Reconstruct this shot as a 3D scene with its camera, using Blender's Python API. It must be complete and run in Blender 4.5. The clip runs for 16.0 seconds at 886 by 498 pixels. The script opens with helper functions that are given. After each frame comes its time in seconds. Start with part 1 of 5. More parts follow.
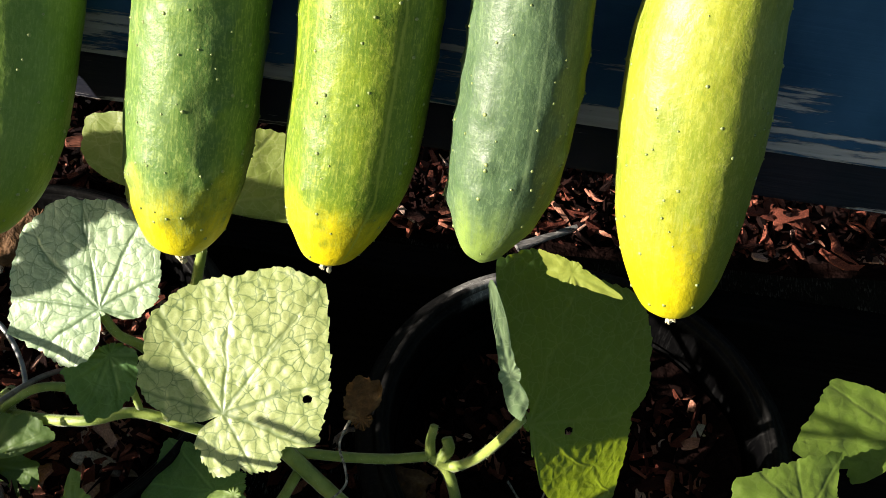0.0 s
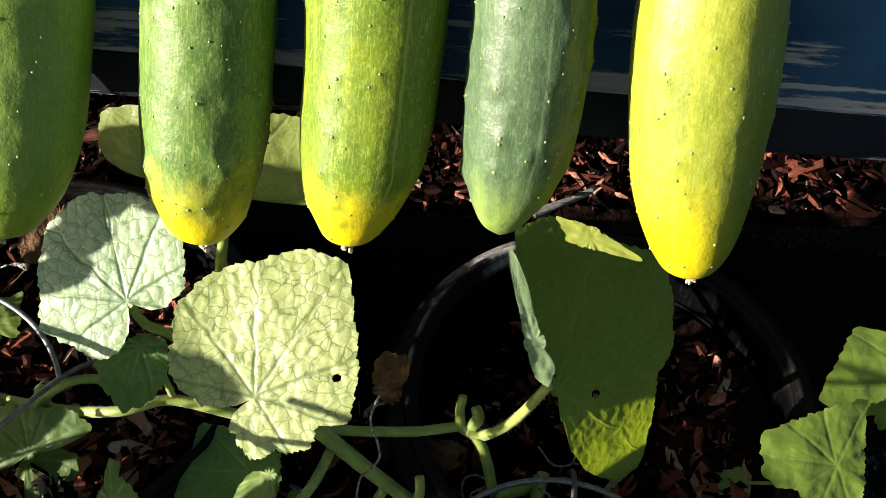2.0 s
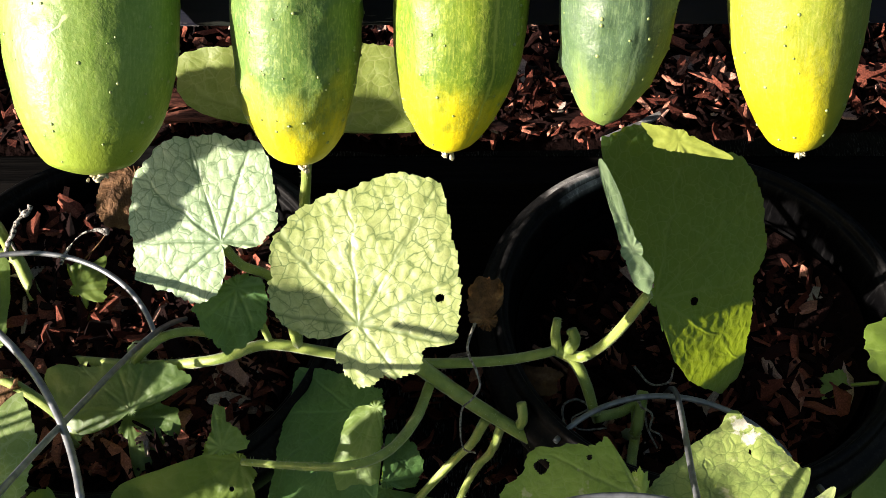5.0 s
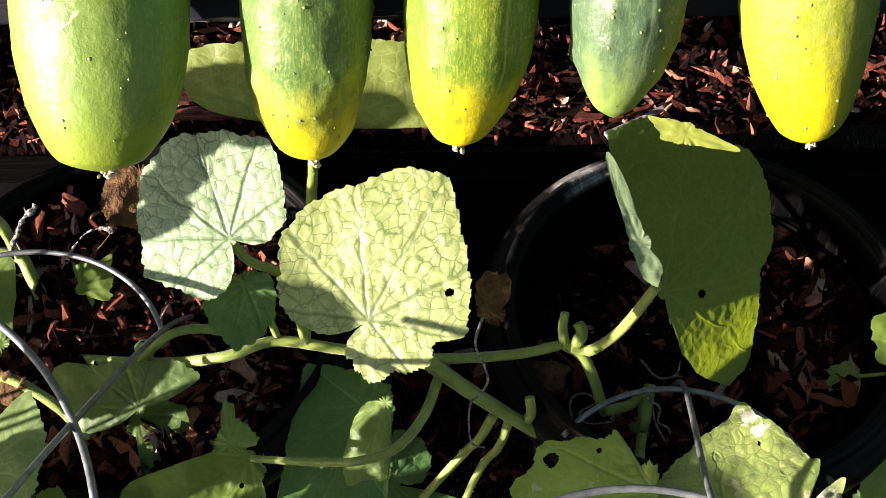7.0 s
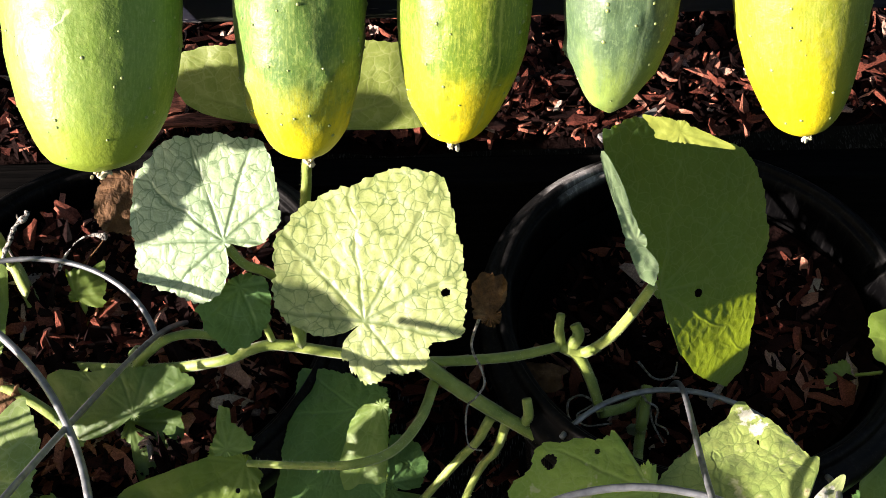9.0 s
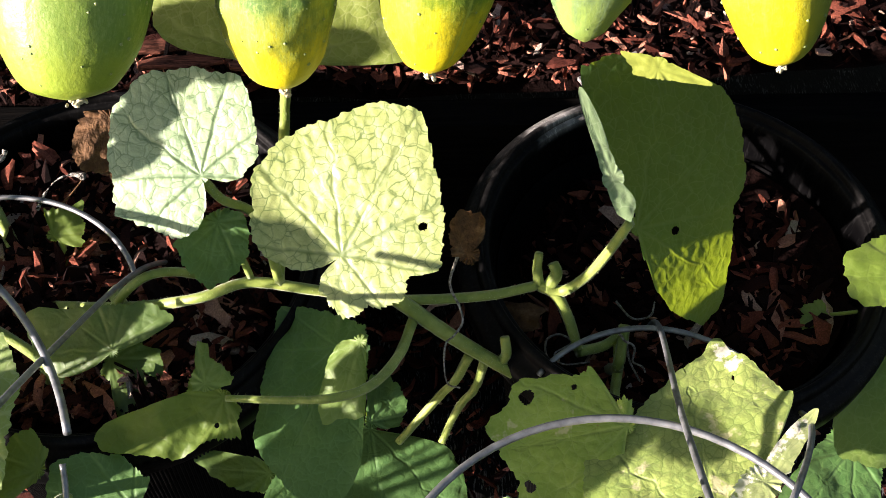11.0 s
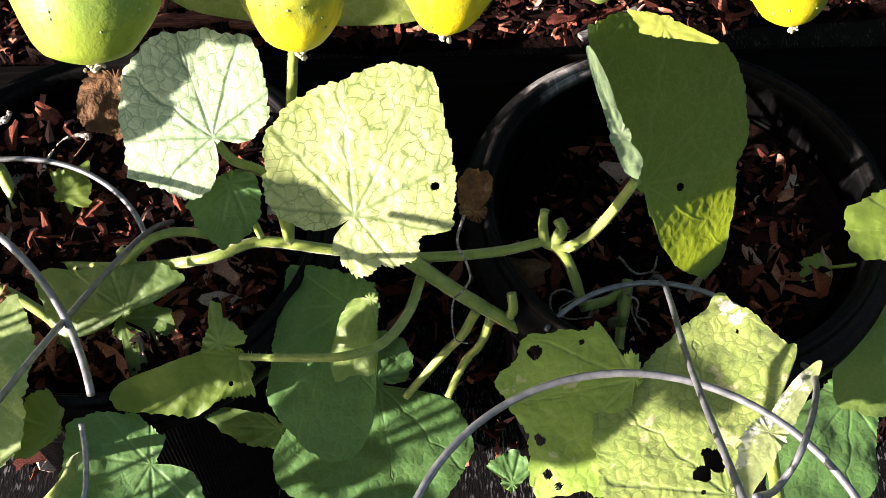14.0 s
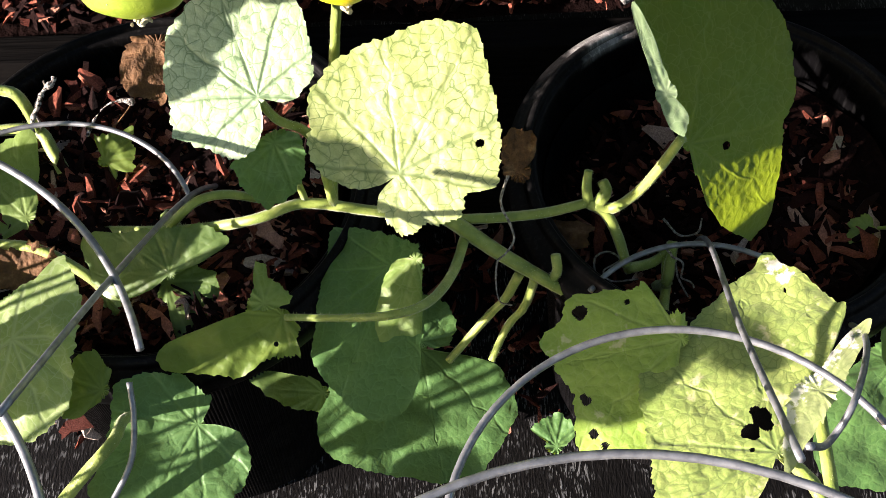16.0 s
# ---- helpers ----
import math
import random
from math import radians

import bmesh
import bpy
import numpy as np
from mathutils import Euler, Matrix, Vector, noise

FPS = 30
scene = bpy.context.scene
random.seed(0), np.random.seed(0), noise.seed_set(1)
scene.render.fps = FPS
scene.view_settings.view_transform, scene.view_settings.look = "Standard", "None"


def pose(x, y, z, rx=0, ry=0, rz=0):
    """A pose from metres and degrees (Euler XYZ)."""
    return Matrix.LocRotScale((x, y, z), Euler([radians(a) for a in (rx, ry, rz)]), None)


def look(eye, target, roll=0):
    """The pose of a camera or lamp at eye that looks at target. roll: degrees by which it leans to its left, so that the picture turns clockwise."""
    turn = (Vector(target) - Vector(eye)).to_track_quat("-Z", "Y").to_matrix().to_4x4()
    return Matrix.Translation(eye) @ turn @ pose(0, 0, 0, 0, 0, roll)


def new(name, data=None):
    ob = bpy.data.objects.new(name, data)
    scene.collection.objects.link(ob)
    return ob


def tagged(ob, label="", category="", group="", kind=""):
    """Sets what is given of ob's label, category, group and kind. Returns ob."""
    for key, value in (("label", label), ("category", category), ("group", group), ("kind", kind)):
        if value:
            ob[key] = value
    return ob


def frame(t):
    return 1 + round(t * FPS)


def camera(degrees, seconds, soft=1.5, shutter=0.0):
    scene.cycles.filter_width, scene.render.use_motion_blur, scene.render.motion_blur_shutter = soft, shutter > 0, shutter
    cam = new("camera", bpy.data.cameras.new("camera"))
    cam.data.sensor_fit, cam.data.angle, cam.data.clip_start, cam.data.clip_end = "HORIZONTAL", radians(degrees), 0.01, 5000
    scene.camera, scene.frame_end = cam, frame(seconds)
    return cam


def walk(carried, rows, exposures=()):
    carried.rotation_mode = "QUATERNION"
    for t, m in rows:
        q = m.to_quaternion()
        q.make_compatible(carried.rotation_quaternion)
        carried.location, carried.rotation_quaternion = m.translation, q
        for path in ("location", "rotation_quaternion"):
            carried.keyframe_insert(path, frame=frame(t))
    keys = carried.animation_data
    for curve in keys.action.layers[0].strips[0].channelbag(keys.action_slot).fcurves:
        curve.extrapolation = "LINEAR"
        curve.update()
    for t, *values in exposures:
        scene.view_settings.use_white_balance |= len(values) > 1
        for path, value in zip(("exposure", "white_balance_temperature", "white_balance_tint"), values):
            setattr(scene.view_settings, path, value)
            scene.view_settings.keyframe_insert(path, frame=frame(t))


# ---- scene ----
from math import sin, cos, pi, sqrt, atan2, exp

# ---- camera ----
cam = camera(40.0, 16.0, soft=0.55)


def aim(x, y, z, yaw, pitch, roll):
    """Yaw to the left from +y, pitch upwards, roll as in look(); degrees."""
    a, b = radians(yaw), radians(pitch)
    ahead = Vector((-sin(a) * cos(b), cos(a) * cos(b), sin(b)))
    eye = Vector((x, y, z))
    return look(eye, eye + ahead, roll)


PATH = (
    (0, 0.0425, -0.1661, 0.8892, 0.329, -50.650, 8.114),
    (0.5, 0.0544, -0.1593, 0.8963, 1.595, -51.102, 7.753),
    (1, 0.0575, -0.1613, 0.8984, 0.839, -51.909, 7.115),
    (1.5, 0.0503, -0.1633, 0.8993, 1.042, -51.884, 5.992),
    (2, 0.0412, -0.1672, 0.8962, 1.376, -52.311, 3.924),
    (2.5, 0.0332, -0.1778, 0.8910, 2.002, -53.321, 2.174),
    (3, 0.0198, -0.1858, 0.8819, 2.149, -52.989, 0.281),
    (3.5, 0.0131, -0.1915, 0.8757, 2.920, -52.981, -1.469),
    (4, 0.0119, -0.1937, 0.8737, 2.905, -52.589, -1.615),
    (4.5, 0.0098, -0.1974, 0.8675, 3.272, -52.315, -2.210),
    (6.8, -0.0023, -0.2017, 0.8650, 2.260, -52.269, -2.398),
    (7, -0.0016, -0.2018, 0.8650, 2.490, -52.328, -2.378),
    (7.5, 0.0003, -0.2050, 0.8609, 2.231, -52.039, -2.007),
    (8, -0.0023, -0.2057, 0.8602, 1.655, -51.697, -2.238),
    (8.5, -0.0044, -0.2053, 0.8588, 1.245, -51.234, -2.248),
    (9, -0.0034, -0.2061, 0.8581, 1.846, -51.613, -2.469),
    (9.5, 0.0011, -0.2128, 0.8552, 0.453, -53.060, -1.002),
    (10, 0.0057, -0.2174, 0.8503, 1.762, -53.068, -1.586),
    (10.2, 0.0060, -0.2187, 0.8486, 1.892, -52.825, -1.811),
    (12.3, -0.0134, -0.2192, 0.8546, -1.023, -54.267, -0.756),
    (12.5, -0.0140, -0.2192, 0.8548, -0.499, -54.063, -1.282),
    (13, -0.0145, -0.2179, 0.8557, -0.235, -54.005, -1.360),
    (13.5, -0.0139, -0.2158, 0.8599, -0.947, -54.582, -0.610),
    (14, -0.0165, -0.2190, 0.8598, -0.896, -55.742, -0.684),
    (14.5, -0.0188, -0.2214, 0.8561, -0.319, -55.608, -1.482),
    (15, -0.0218, -0.2242, 0.8530, 0.781, -55.534, -2.641),
    (15.5, -0.0225, -0.2257, 0.8523, 1.072, -55.682, -2.849),
    (16, -0.0231, -0.2296, 0.8502, 1.906, -56.327, -3.299),
)
walk(cam, [(row[0], aim(*row[1:])) for row in PATH], exposures=[(0.0, 1.95, 6900, 8), (4.5, 2.20, 6850, 12), (9.0, 2.37, 6800, 18), (13.0, 2.64, 6800, 20), (16.0, 2.74, 6750, 20)])

# ---- sky and sun ----
SUN_FROM = Vector((-0.90, -0.37, 0.22)).normalized()
world = bpy.data.worlds.new("sky")
scene.world = world
world.use_nodes = True
wt = world.node_tree
sky = wt.nodes.new("ShaderNodeTexSky")
sky.sky_type, sky.sun_disc = "NISHITA", False
sky.sun_elevation = math.asin(SUN_FROM.z)
sky.sun_rotation = atan2(SUN_FROM.x, SUN_FROM.y)
wt.links.new(sky.outputs[0], wt.nodes["Background"].inputs[0])
wt.nodes["Background"].inputs[1].default_value = 0.047
sun = new("sun", bpy.data.lights.new("sun", "SUN"))
sun.data.energy, sun.data.angle, sun.data.color = 5.0, radians(0.5), (1.0, 0.915, 0.85)
sun.matrix_world = look(SUN_FROM * 5, (0, 0, 0))


# ---- materials ----
class Mat:
    """A node material with short ways to add nodes."""

    def __init__(self, name, rough=0.6, spec=0.4):
        self.m = bpy.data.materials.new(name)
        self.m.use_nodes = True
        self.t = self.m.node_tree
        self.b = self.t.nodes["Principled BSDF"]
        self.b.inputs["Roughness"].default_value = rough
        self.b.inputs["Specular IOR Level"].default_value = spec

    def node(self, kind, ins=None, **props):
        n = self.t.nodes.new("ShaderNode" + kind)
        if "operation" in props:
            n.operation = props["operation"]
        if "data_type" in props:
            n.data_type = props["data_type"]
        if "interpolation_type" in props:
            n.interpolation_type = props["interpolation_type"]
        if "feature" in props:
            n.feature = props["feature"]
        if "attribute_name" in props:
            n.attribute_name = props["attribute_name"]
        for k, v in (ins or {}).items():
            self.put(n.inputs[k], v)
        return n

    def put(self, socket, v):
        if isinstance(v, bpy.types.NodeSocket):
            self.t.links.new(v, socket)
        else:
            socket.default_value = v

    def math(self, op, a, b=0.0, c=0.0, clamp=False):
        n = self.node("Math", {0: a, 1: b, 2: c}, operation=op)
        n.use_clamp = clamp
        return n.outputs[0]

    def mix(self, f, a, b):
        n = self.node("Mix", {0: f}, data_type="RGBA")
        self.put(n.inputs[6], a)
        self.put(n.inputs[7], b)
        return n.outputs[2]

    def step(self, v, lo, hi, a=0.0, b=1.0):
        n = self.node("MapRange", {0: v, 1: lo, 2: hi, 3: a, 4: b}, interpolation_type="SMOOTHSTEP")
        return n.outputs[0]

    def noise(self, vec, scale, detail=3.0, rough=0.55):
        return self.node("TexNoise", {"Vector": vec, "Scale": scale, "Detail": detail, "Roughness": rough}).outputs[0]

    def coords(self, kind="Object", scale=None):
        v = self.node("TexCoord").outputs[kind]
        if scale:
            v = self.node("Mapping", {"Vector": v, "Scale": scale}).outputs[0]
        return v

    def ramp(self, f, stops):
        n = self.node("ValToRGB", {0: f})
        e = n.color_ramp.elements
        while len(e) < len(stops):
            e.new(0.5)
        for q, (p, c) in zip(e, stops):
            q.position, q.color = p, (*c, 1)
        return n.outputs[0]

    def bump(self, h, dist, strength=1.0, normal=None):
        n = self.node("Bump", {"Height": h, "Distance": dist, "Strength": strength})
        if normal:
            self.put(n.inputs["Normal"], normal)
        return n.outputs[0]

    def finish(self, color=None, normal=None, rough=None):
        if color is not None:
            self.put(self.b.inputs["Base Color"], color)
        if normal is not None:
            self.put(self.b.inputs["Normal"], normal)
        if rough is not None:
            self.put(self.b.inputs["Roughness"], rough)
        return self.m


def rgb(r, g, b):
    return (r, g, b, 1.0)


def leaf_material(name, dark, light, vein, clear=0.35, blotch=0.0, vein_show=0.5, bleach=(), gloss=0.3, relief=0.4):
    """Hairy quilted leaf: palmate main veins from the leaf's own plane coordinates, and a net of small ones."""
    k = Mat(name, 0.55, 0.35)
    uv = k.coords("UV")
    sep = k.node("SeparateXYZ", {0: uv})
    x, y = sep.outputs[0], sep.outputs[1]
    r = k.math("SQRT", k.math("ADD", k.math("MULTIPLY", x, x), k.math("MULTIPLY", y, y)))
    wob = k.math("MULTIPLY", k.math("SUBTRACT", k.noise(uv, 55.0, 1.0), 0.5), 0.25)
    ang = k.math("ADD", k.math("ABSOLUTE", k.math("ARCTAN2", y, x)), wob)
    d, along = None, None
    for a in (0.0, 0.62, 1.25, 1.95):
        turn = k.math("SUBTRACT", ang, a)
        q = k.math("MULTIPLY", k.math("ABSOLUTE", turn), r)
        p = k.math("MULTIPLY", r, k.math("COSINE", turn))
        if d is None:
            d, along = q, p
        else:
            nearer = k.math("LESS_THAN", q, d)
            along = k.math("ADD", k.math("MULTIPLY", p, nearer), k.math("MULTIPLY", along, k.math("SUBTRACT", 1.0, nearer)))
            d = k.math("MINIMUM", d, q)
    main = k.math("MULTIPLY", k.step(d, 0.0004, 0.0016, 1.0, 0.0), k.step(r, 0.0, 0.075, 1.0, 0.55))
    warp = k.node("TexNoise", {"Vector": uv, "Scale": 85.0, "Detail": 3.0})
    uvw = k.node("VectorMath", {0: uv, 1: k.node("VectorMath", {0: warp.outputs[1], 3: 0.007}, operation="SCALE").outputs[0]}, operation="ADD").outputs[0]
    # side veins slanting off the main ones, and the net between them
    slant = k.math("SUBTRACT", along, k.math("MULTIPLY", d, 1.1))
    slant = k.math("ADD", slant, k.math("MULTIPLY", k.math("SUBTRACT", k.noise(uv, 60.0, 2.0), 0.5), 0.006))
    beat = k.math("ABSOLUTE", k.math("SUBTRACT", k.math("FRACT", k.math("DIVIDE", slant, 0.0125)), 0.5))
    rib = k.math("MULTIPLY", beat, 0.0125)
    ribs = k.step(rib, 0.0002, 0.0009, 1.0, 0.0)
    cell = k.node("TexVoronoi", {"Vector": uvw, "Scale": 145.0}, feature="DISTANCE_TO_EDGE").outputs[0]
    net = k.math("MAXIMUM", k.step(cell, 0.014, 0.062, 1.0, 0.0), k.math("MULTIPLY", ribs, 0.55))
    fine = k.node("TexVoronoi", {"Vector": uvw, "Scale": 360.0}, feature="DISTANCE_TO_EDGE").outputs[0]
    puff = k.math("MULTIPLY", k.step(cell, 0.0, 0.26), k.step(rib, 0.0, 0.0030, 0.65, 1.0))
    groove = k.step(d, 0.0, 0.0016)
    h = k.math("ADD", k.math("MULTIPLY", puff, 0.16), k.math("MULTIPLY", groove, 0.30))
    h = k.math("ADD", h, k.math("MULTIPLY", k.step(fine, 0.0, 0.4), 0.05))
    h = k.math("ADD", h, k.math("MULTIPLY", k.noise(uv, 900.0, 2.0), 0.10))
    tone = k.math("ADD", k.math("MULTIPLY", k.noise(uv, 28.0, 3.0), 0.62), k.math("MULTIPLY", k.noise(uv, 420.0, 3.0, 0.7), 0.45))
    col = k.mix(k.step(tone, 0.30, 0.76), rgb(*dark), rgb(*light))
    col = k.mix(k.math("MULTIPLY", k.math("MAXIMUM", k.math("MULTIPLY", main, 0.85), k.math("ADD", k.math("MULTIPLY", k.math("MULTIPLY", net, k.step(k.noise(uv, 60.0, 2.0), 0.30, 0.65, 0.65, 1.0)), 0.92), k.math("MULTIPLY", k.step(fine, 0.0, 0.09, 1.0, 0.0), 0.22))), vein_show), col, rgb(*vein))
    if blotch:
        spots = k.step(k.noise(uv, 45.0, 4.0, 0.7), 0.62 - blotch * 0.12, 0.70 - blotch * 0.12)
        col = k.mix(k.math("MULTIPLY", spots, 0.85), col, rgb(0.42, 0.40, 0.22))
        brown = k.step(k.noise(uv, 90.0, 4.0, 0.7), 0.68, 0.74)
        col = k.mix(brown, col, rgb(0.20, 0.11, 0.04))
    for bx, by, br in bleach:
        gap = k.math("SQRT", k.math("ADD", k.math("POWER", k.math("SUBTRACT", x, bx), 2.0), k.math("POWER", k.math("SUBTRACT", y, by), 2.0)))
        gap = k.math("ADD", gap, k.math("MULTIPLY", k.math("SUBTRACT", k.noise(uv, 150.0, 4.0, 0.7), 0.5), br * 4.0))
        col = k.mix(k.math("MULTIPLY", k.step(gap, br * 0.6, br, 1.0, 0.0), 0.8), col, rgb(0.55, 0.54, 0.46))
    nrm = k.bump(h, 0.0013, relief)
    k.finish(col, nrm, 0.5)
    k.put(k.b.inputs["Specular IOR Level"], gloss)
    k.put(k.b.inputs["Sheen Weight"], 0.15)
    k.put(k.b.inputs["Sheen Roughness"], 0.5)
    tr = k.node("BsdfTranslucent", {"Color": k.mix(0.65, col, rgb(0.42, 0.55, 0.02)), "Normal": nrm})
    mx = k.node("MixShader", {0: clear, 1: k.b.outputs[0], 2: tr.outputs[0]})
    k.t.links.new(mx.outputs[0], k.t.nodes["Material Output"].inputs[0])
    return k.m


def cucumber_material(name, tip, body, deep, stripe, tip_end=0.3, patch=0.5, side=None, line=0.0, scar=None):
    """Fruit skin: coloured along its length (UV v), with streaks round it (UV u). side: (colour, u where it starts, u where it is full)."""
    k = Mat(name, 0.40, 0.30)
    uv = k.coords("UV")
    sep = k.node("SeparateXYZ", {0: uv})
    u, v = sep.outputs[0], sep.outputs[1]
    streak_c = k.node("Mapping", {"Vector": uv, "Scale": (26.0, 2.2, 1.0)}).outputs[0]
    streak = k.noise(streak_c, 1.0, 4.0, 0.6)
    o = k.coords("Object")
    cloud = k.noise(o, 30.0, 4.0, 0.6)
    speck = k.noise(o, 520.0, 3.0, 0.7)
    fleck = k.noise(k.node("Mapping", {"Vector": uv, "Scale": (210.0, 34.0, 1.0)}).outputs[0], 1.0, 4.0, 0.65)
    w = k.math("ADD", v, k.math("MULTIPLY", k.math("SUBTRACT", cloud, 0.5), 0.34))
    w = k.math("ADD", w, k.math("MULTIPLY", k.math("SUBTRACT", streak, 0.5), 0.12))
    w = k.math("ADD", w, k.math("MULTIPLY", k.math("SUBTRACT", fleck, 0.5), 0.10))
    ripe = k.step(w, tip_end * 0.30, tip_end * 1.75)
    green = k.mix(k.step(k.math("ADD", k.math("MULTIPLY", streak, 0.6), k.math("MULTIPLY", cloud, patch)), 0.40, 0.72), rgb(*body), rgb(*deep))
    col = k.mix(ripe, rgb(*tip), green)
    if side:
        near = k.step(k.math("ADD", u, k.math("MULTIPLY", k.math("SUBTRACT", streak, 0.5), 0.08)), side[1], side[2])
        col = k.mix(k.math("MULTIPLY", near, 0.85), col, rgb(*side[0]))
    firm = k.step(ripe, 0.0, 0.7, 0.15, 1.0)
    col = k.mix(k.math("MULTIPLY", k.math("MULTIPLY", k.step(streak, 0.54, 0.70), 0.50), firm), col, rgb(*stripe))
    col = k.mix(k.math("MULTIPLY", k.math("MULTIPLY", k.step(speck, 0.52, 0.68), 0.42), firm), col, rgb(*stripe))
    col = k.mix(k.math("MULTIPLY", k.math("MULTIPLY", k.step(fleck, 0.50, 0.66), 0.52), firm), col, rgb(*stripe))
    col = k.mix(k.math("MULTIPLY", k.math("MULTIPLY", k.step(fleck, 0.48, 0.34), 0.55), firm), col, rgb(*deep))
    col = k.mix(k.math("MULTIPLY", k.math("MULTIPLY", k.step(k.noise(o, 260.0, 4.0, 0.7), 0.50, 0.36), 0.40), firm), col, rgb(*deep))
    if line:
        off = k.math("ABSOLUTE", k.math("SUBTRACT", k.math("ADD", u, k.math("MULTIPLY", k.math("SUBTRACT", cloud, 0.5), 0.03)), line))
        col = k.mix(k.math("MULTIPLY", k.step(off, 0.001, 0.006, 1.0, 0.0), 0.75), col, rgb(*stripe))
    if scar:
        p = k.math("MULTIPLY", k.math("SUBTRACT", u, scar[0]), 0.235)
        q = k.math("MULTIPLY", k.math("SUBTRACT", v, scar[1]), 0.205)
        far = k.math("SQRT", k.math("ADD", k.math("MULTIPLY", p, p), k.math("MULTIPLY", q, q)))
        rough_edge = k.math("ADD", far, k.math("MULTIPLY", k.math("SUBTRACT", k.noise(o, 190.0, 4.0, 0.7), 0.5), 0.020))
        col = k.mix(k.math("MULTIPLY", k.step(rough_edge, 0.006, 0.011, 1.0, 0.0), 0.55), col, rgb(deep[0] * 0.6, deep[1] * 0.7, deep[2] * 0.7))
        wave = k.math("MULTIPLY", k.math("SUBTRACT", k.noise(o, 120.0, 2.0), 0.5), 0.010)
        crack = k.math("ABSOLUTE", k.math("ADD", k.math("ADD", k.math("MULTIPLY", p, 0.75), q), k.math("ADD", wave, 0.005)))
        crack = k.math("MULTIPLY", k.step(crack, 0.0003, 0.0010, 1.0, 0.0), k.step(far, 0.009, 0.014, 1.0, 0.0))
        col = k.mix(k.math("MULTIPLY", crack, 0.8), col, rgb(0.36, 0.40, 0.19))
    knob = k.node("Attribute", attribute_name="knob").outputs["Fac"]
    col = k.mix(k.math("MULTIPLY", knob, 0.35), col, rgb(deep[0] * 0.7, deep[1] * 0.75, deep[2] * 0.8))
    bloom = k.step(k.noise(o, 70.0, 4.0), 0.45, 0.75)
    h = k.math("ADD", k.math("MULTIPLY", k.noise(o, 240.0, 3.0), 0.5), k.math("MULTIPLY", speck, 0.30))
    h = k.math("ADD", h, k.math("MULTIPLY", fleck, 0.06))
    k.finish(col, k.bump(h, 0.0011, 0.6), k.step(bloom, 0.0, 1.0, 0.46, 0.64))
    k.put(k.b.inputs["Subsurface Weight"], 0.10)
    k.put(k.b.inputs["Subsurface Radius"], (0.006, 0.008, 0.002))
    k.put(k.b.inputs["Subsurface Scale"], 0.5)
    return k.m


def stem_material():
    k = Mat("vine_skin", 0.5, 0.35)
    o = k.coords("Object")
    c = k.ramp(k.noise(o, 90.0, 4.0), [(0.3, (0.095, 0.145, 0.018)), (0.55, (0.165, 0.215, 0.036)), (0.8, (0.25, 0.29, 0.07))])
    k.finish(c, k.bump(k.noise(o, 700.0, 3.0), 0.0007, 0.6))
    k.put(k.b.inputs["Sheen Weight"], 0.15)
    return k.m


def dry_material():
    k = Mat("dry_leaf_skin", 0.8, 0.2)
    o = k.coords("Object")
    c = k.ramp(k.noise(o, 120.0, 5.0, 0.7), [(0.3, (0.035, 0.017, 0.006)), (0.55, (0.085, 0.042, 0.016)), (0.8, (0.19, 0.115, 0.055))])
    return k.finish(c, k.bump(k.noise(o, 260.0, 4.0), 0.003, 0.8))


def dry_tip_material(name, dark, pale):
    """Shrunken grey plant skin, flecked pale."""
    k = Mat(name, 0.85, 0.15)
    o = k.coords("Object")
    n = k.noise(o, 480.0, 4.0, 0.7)
    return k.finish(k.ramp(n, [(0.42, (dark, dark * 0.88, dark * 0.72)), (0.60, (pale, pale * 0.94, pale * 0.84))]), k.bump(n, 0.002, 0.8))


def chip_material():
    k = Mat("dyed_wood_chip", 0.9, 0.08)
    o = k.coords("Object")
    rnd = k.node("NewGeometry").outputs["Random Per Island"]
    base = k.ramp(rnd, [(0.0, (0.006, 0.0018, 0.0014)), (0.46, (0.011, 0.0028, 0.002)), (0.66, (0.080, 0.020, 0.013)), (0.85, (0.33, 0.100, 0.062)), (0.96, (0.46, 0.21, 0.14)), (1.0, (0.50, 0.43, 0.36))])
    grain = k.noise(o, 900.0, 5.0, 0.7)
    stain = k.noise(o, 160.0, 4.0, 0.6)
    c = k.mix(k.step(grain, 0.42, 0.62), k.mix(0.45, base, rgb(0.006, 0.002, 0.0015)), base)
    c = k.mix(k.math("MULTIPLY", k.step(stain, 0.45, 0.65), 0.35), c, k.mix(0.6, base, rgb(0.012, 0.004, 0.003)))
    return k.finish(c, k.bump(grain, 0.0022, 0.9))


def strip_material(name, dark, pale):
    """Split wood, grained along its length."""
    k = Mat(name, 0.85, 0.1)
    g = k.noise(k.node("Mapping", {"Vector": k.coords("Object"), "Scale": (60.0, 700.0, 700.0)}).outputs[0], 1.0, 4.0, 0.65)
    return k.finish(k.ramp(g, [(0.36, dark), (0.64, pale)]), k.bump(g, 0.0012, 0.8))


def soil_material():
    k = Mat("dark_soil", 0.98, 0.02)
    o = k.coords("Object")
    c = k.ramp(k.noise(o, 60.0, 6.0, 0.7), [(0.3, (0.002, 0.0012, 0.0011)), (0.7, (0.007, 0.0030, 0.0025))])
    return k.finish(c, k.bump(k.noise(o, 140.0, 5.0), 0.006, 0.8))


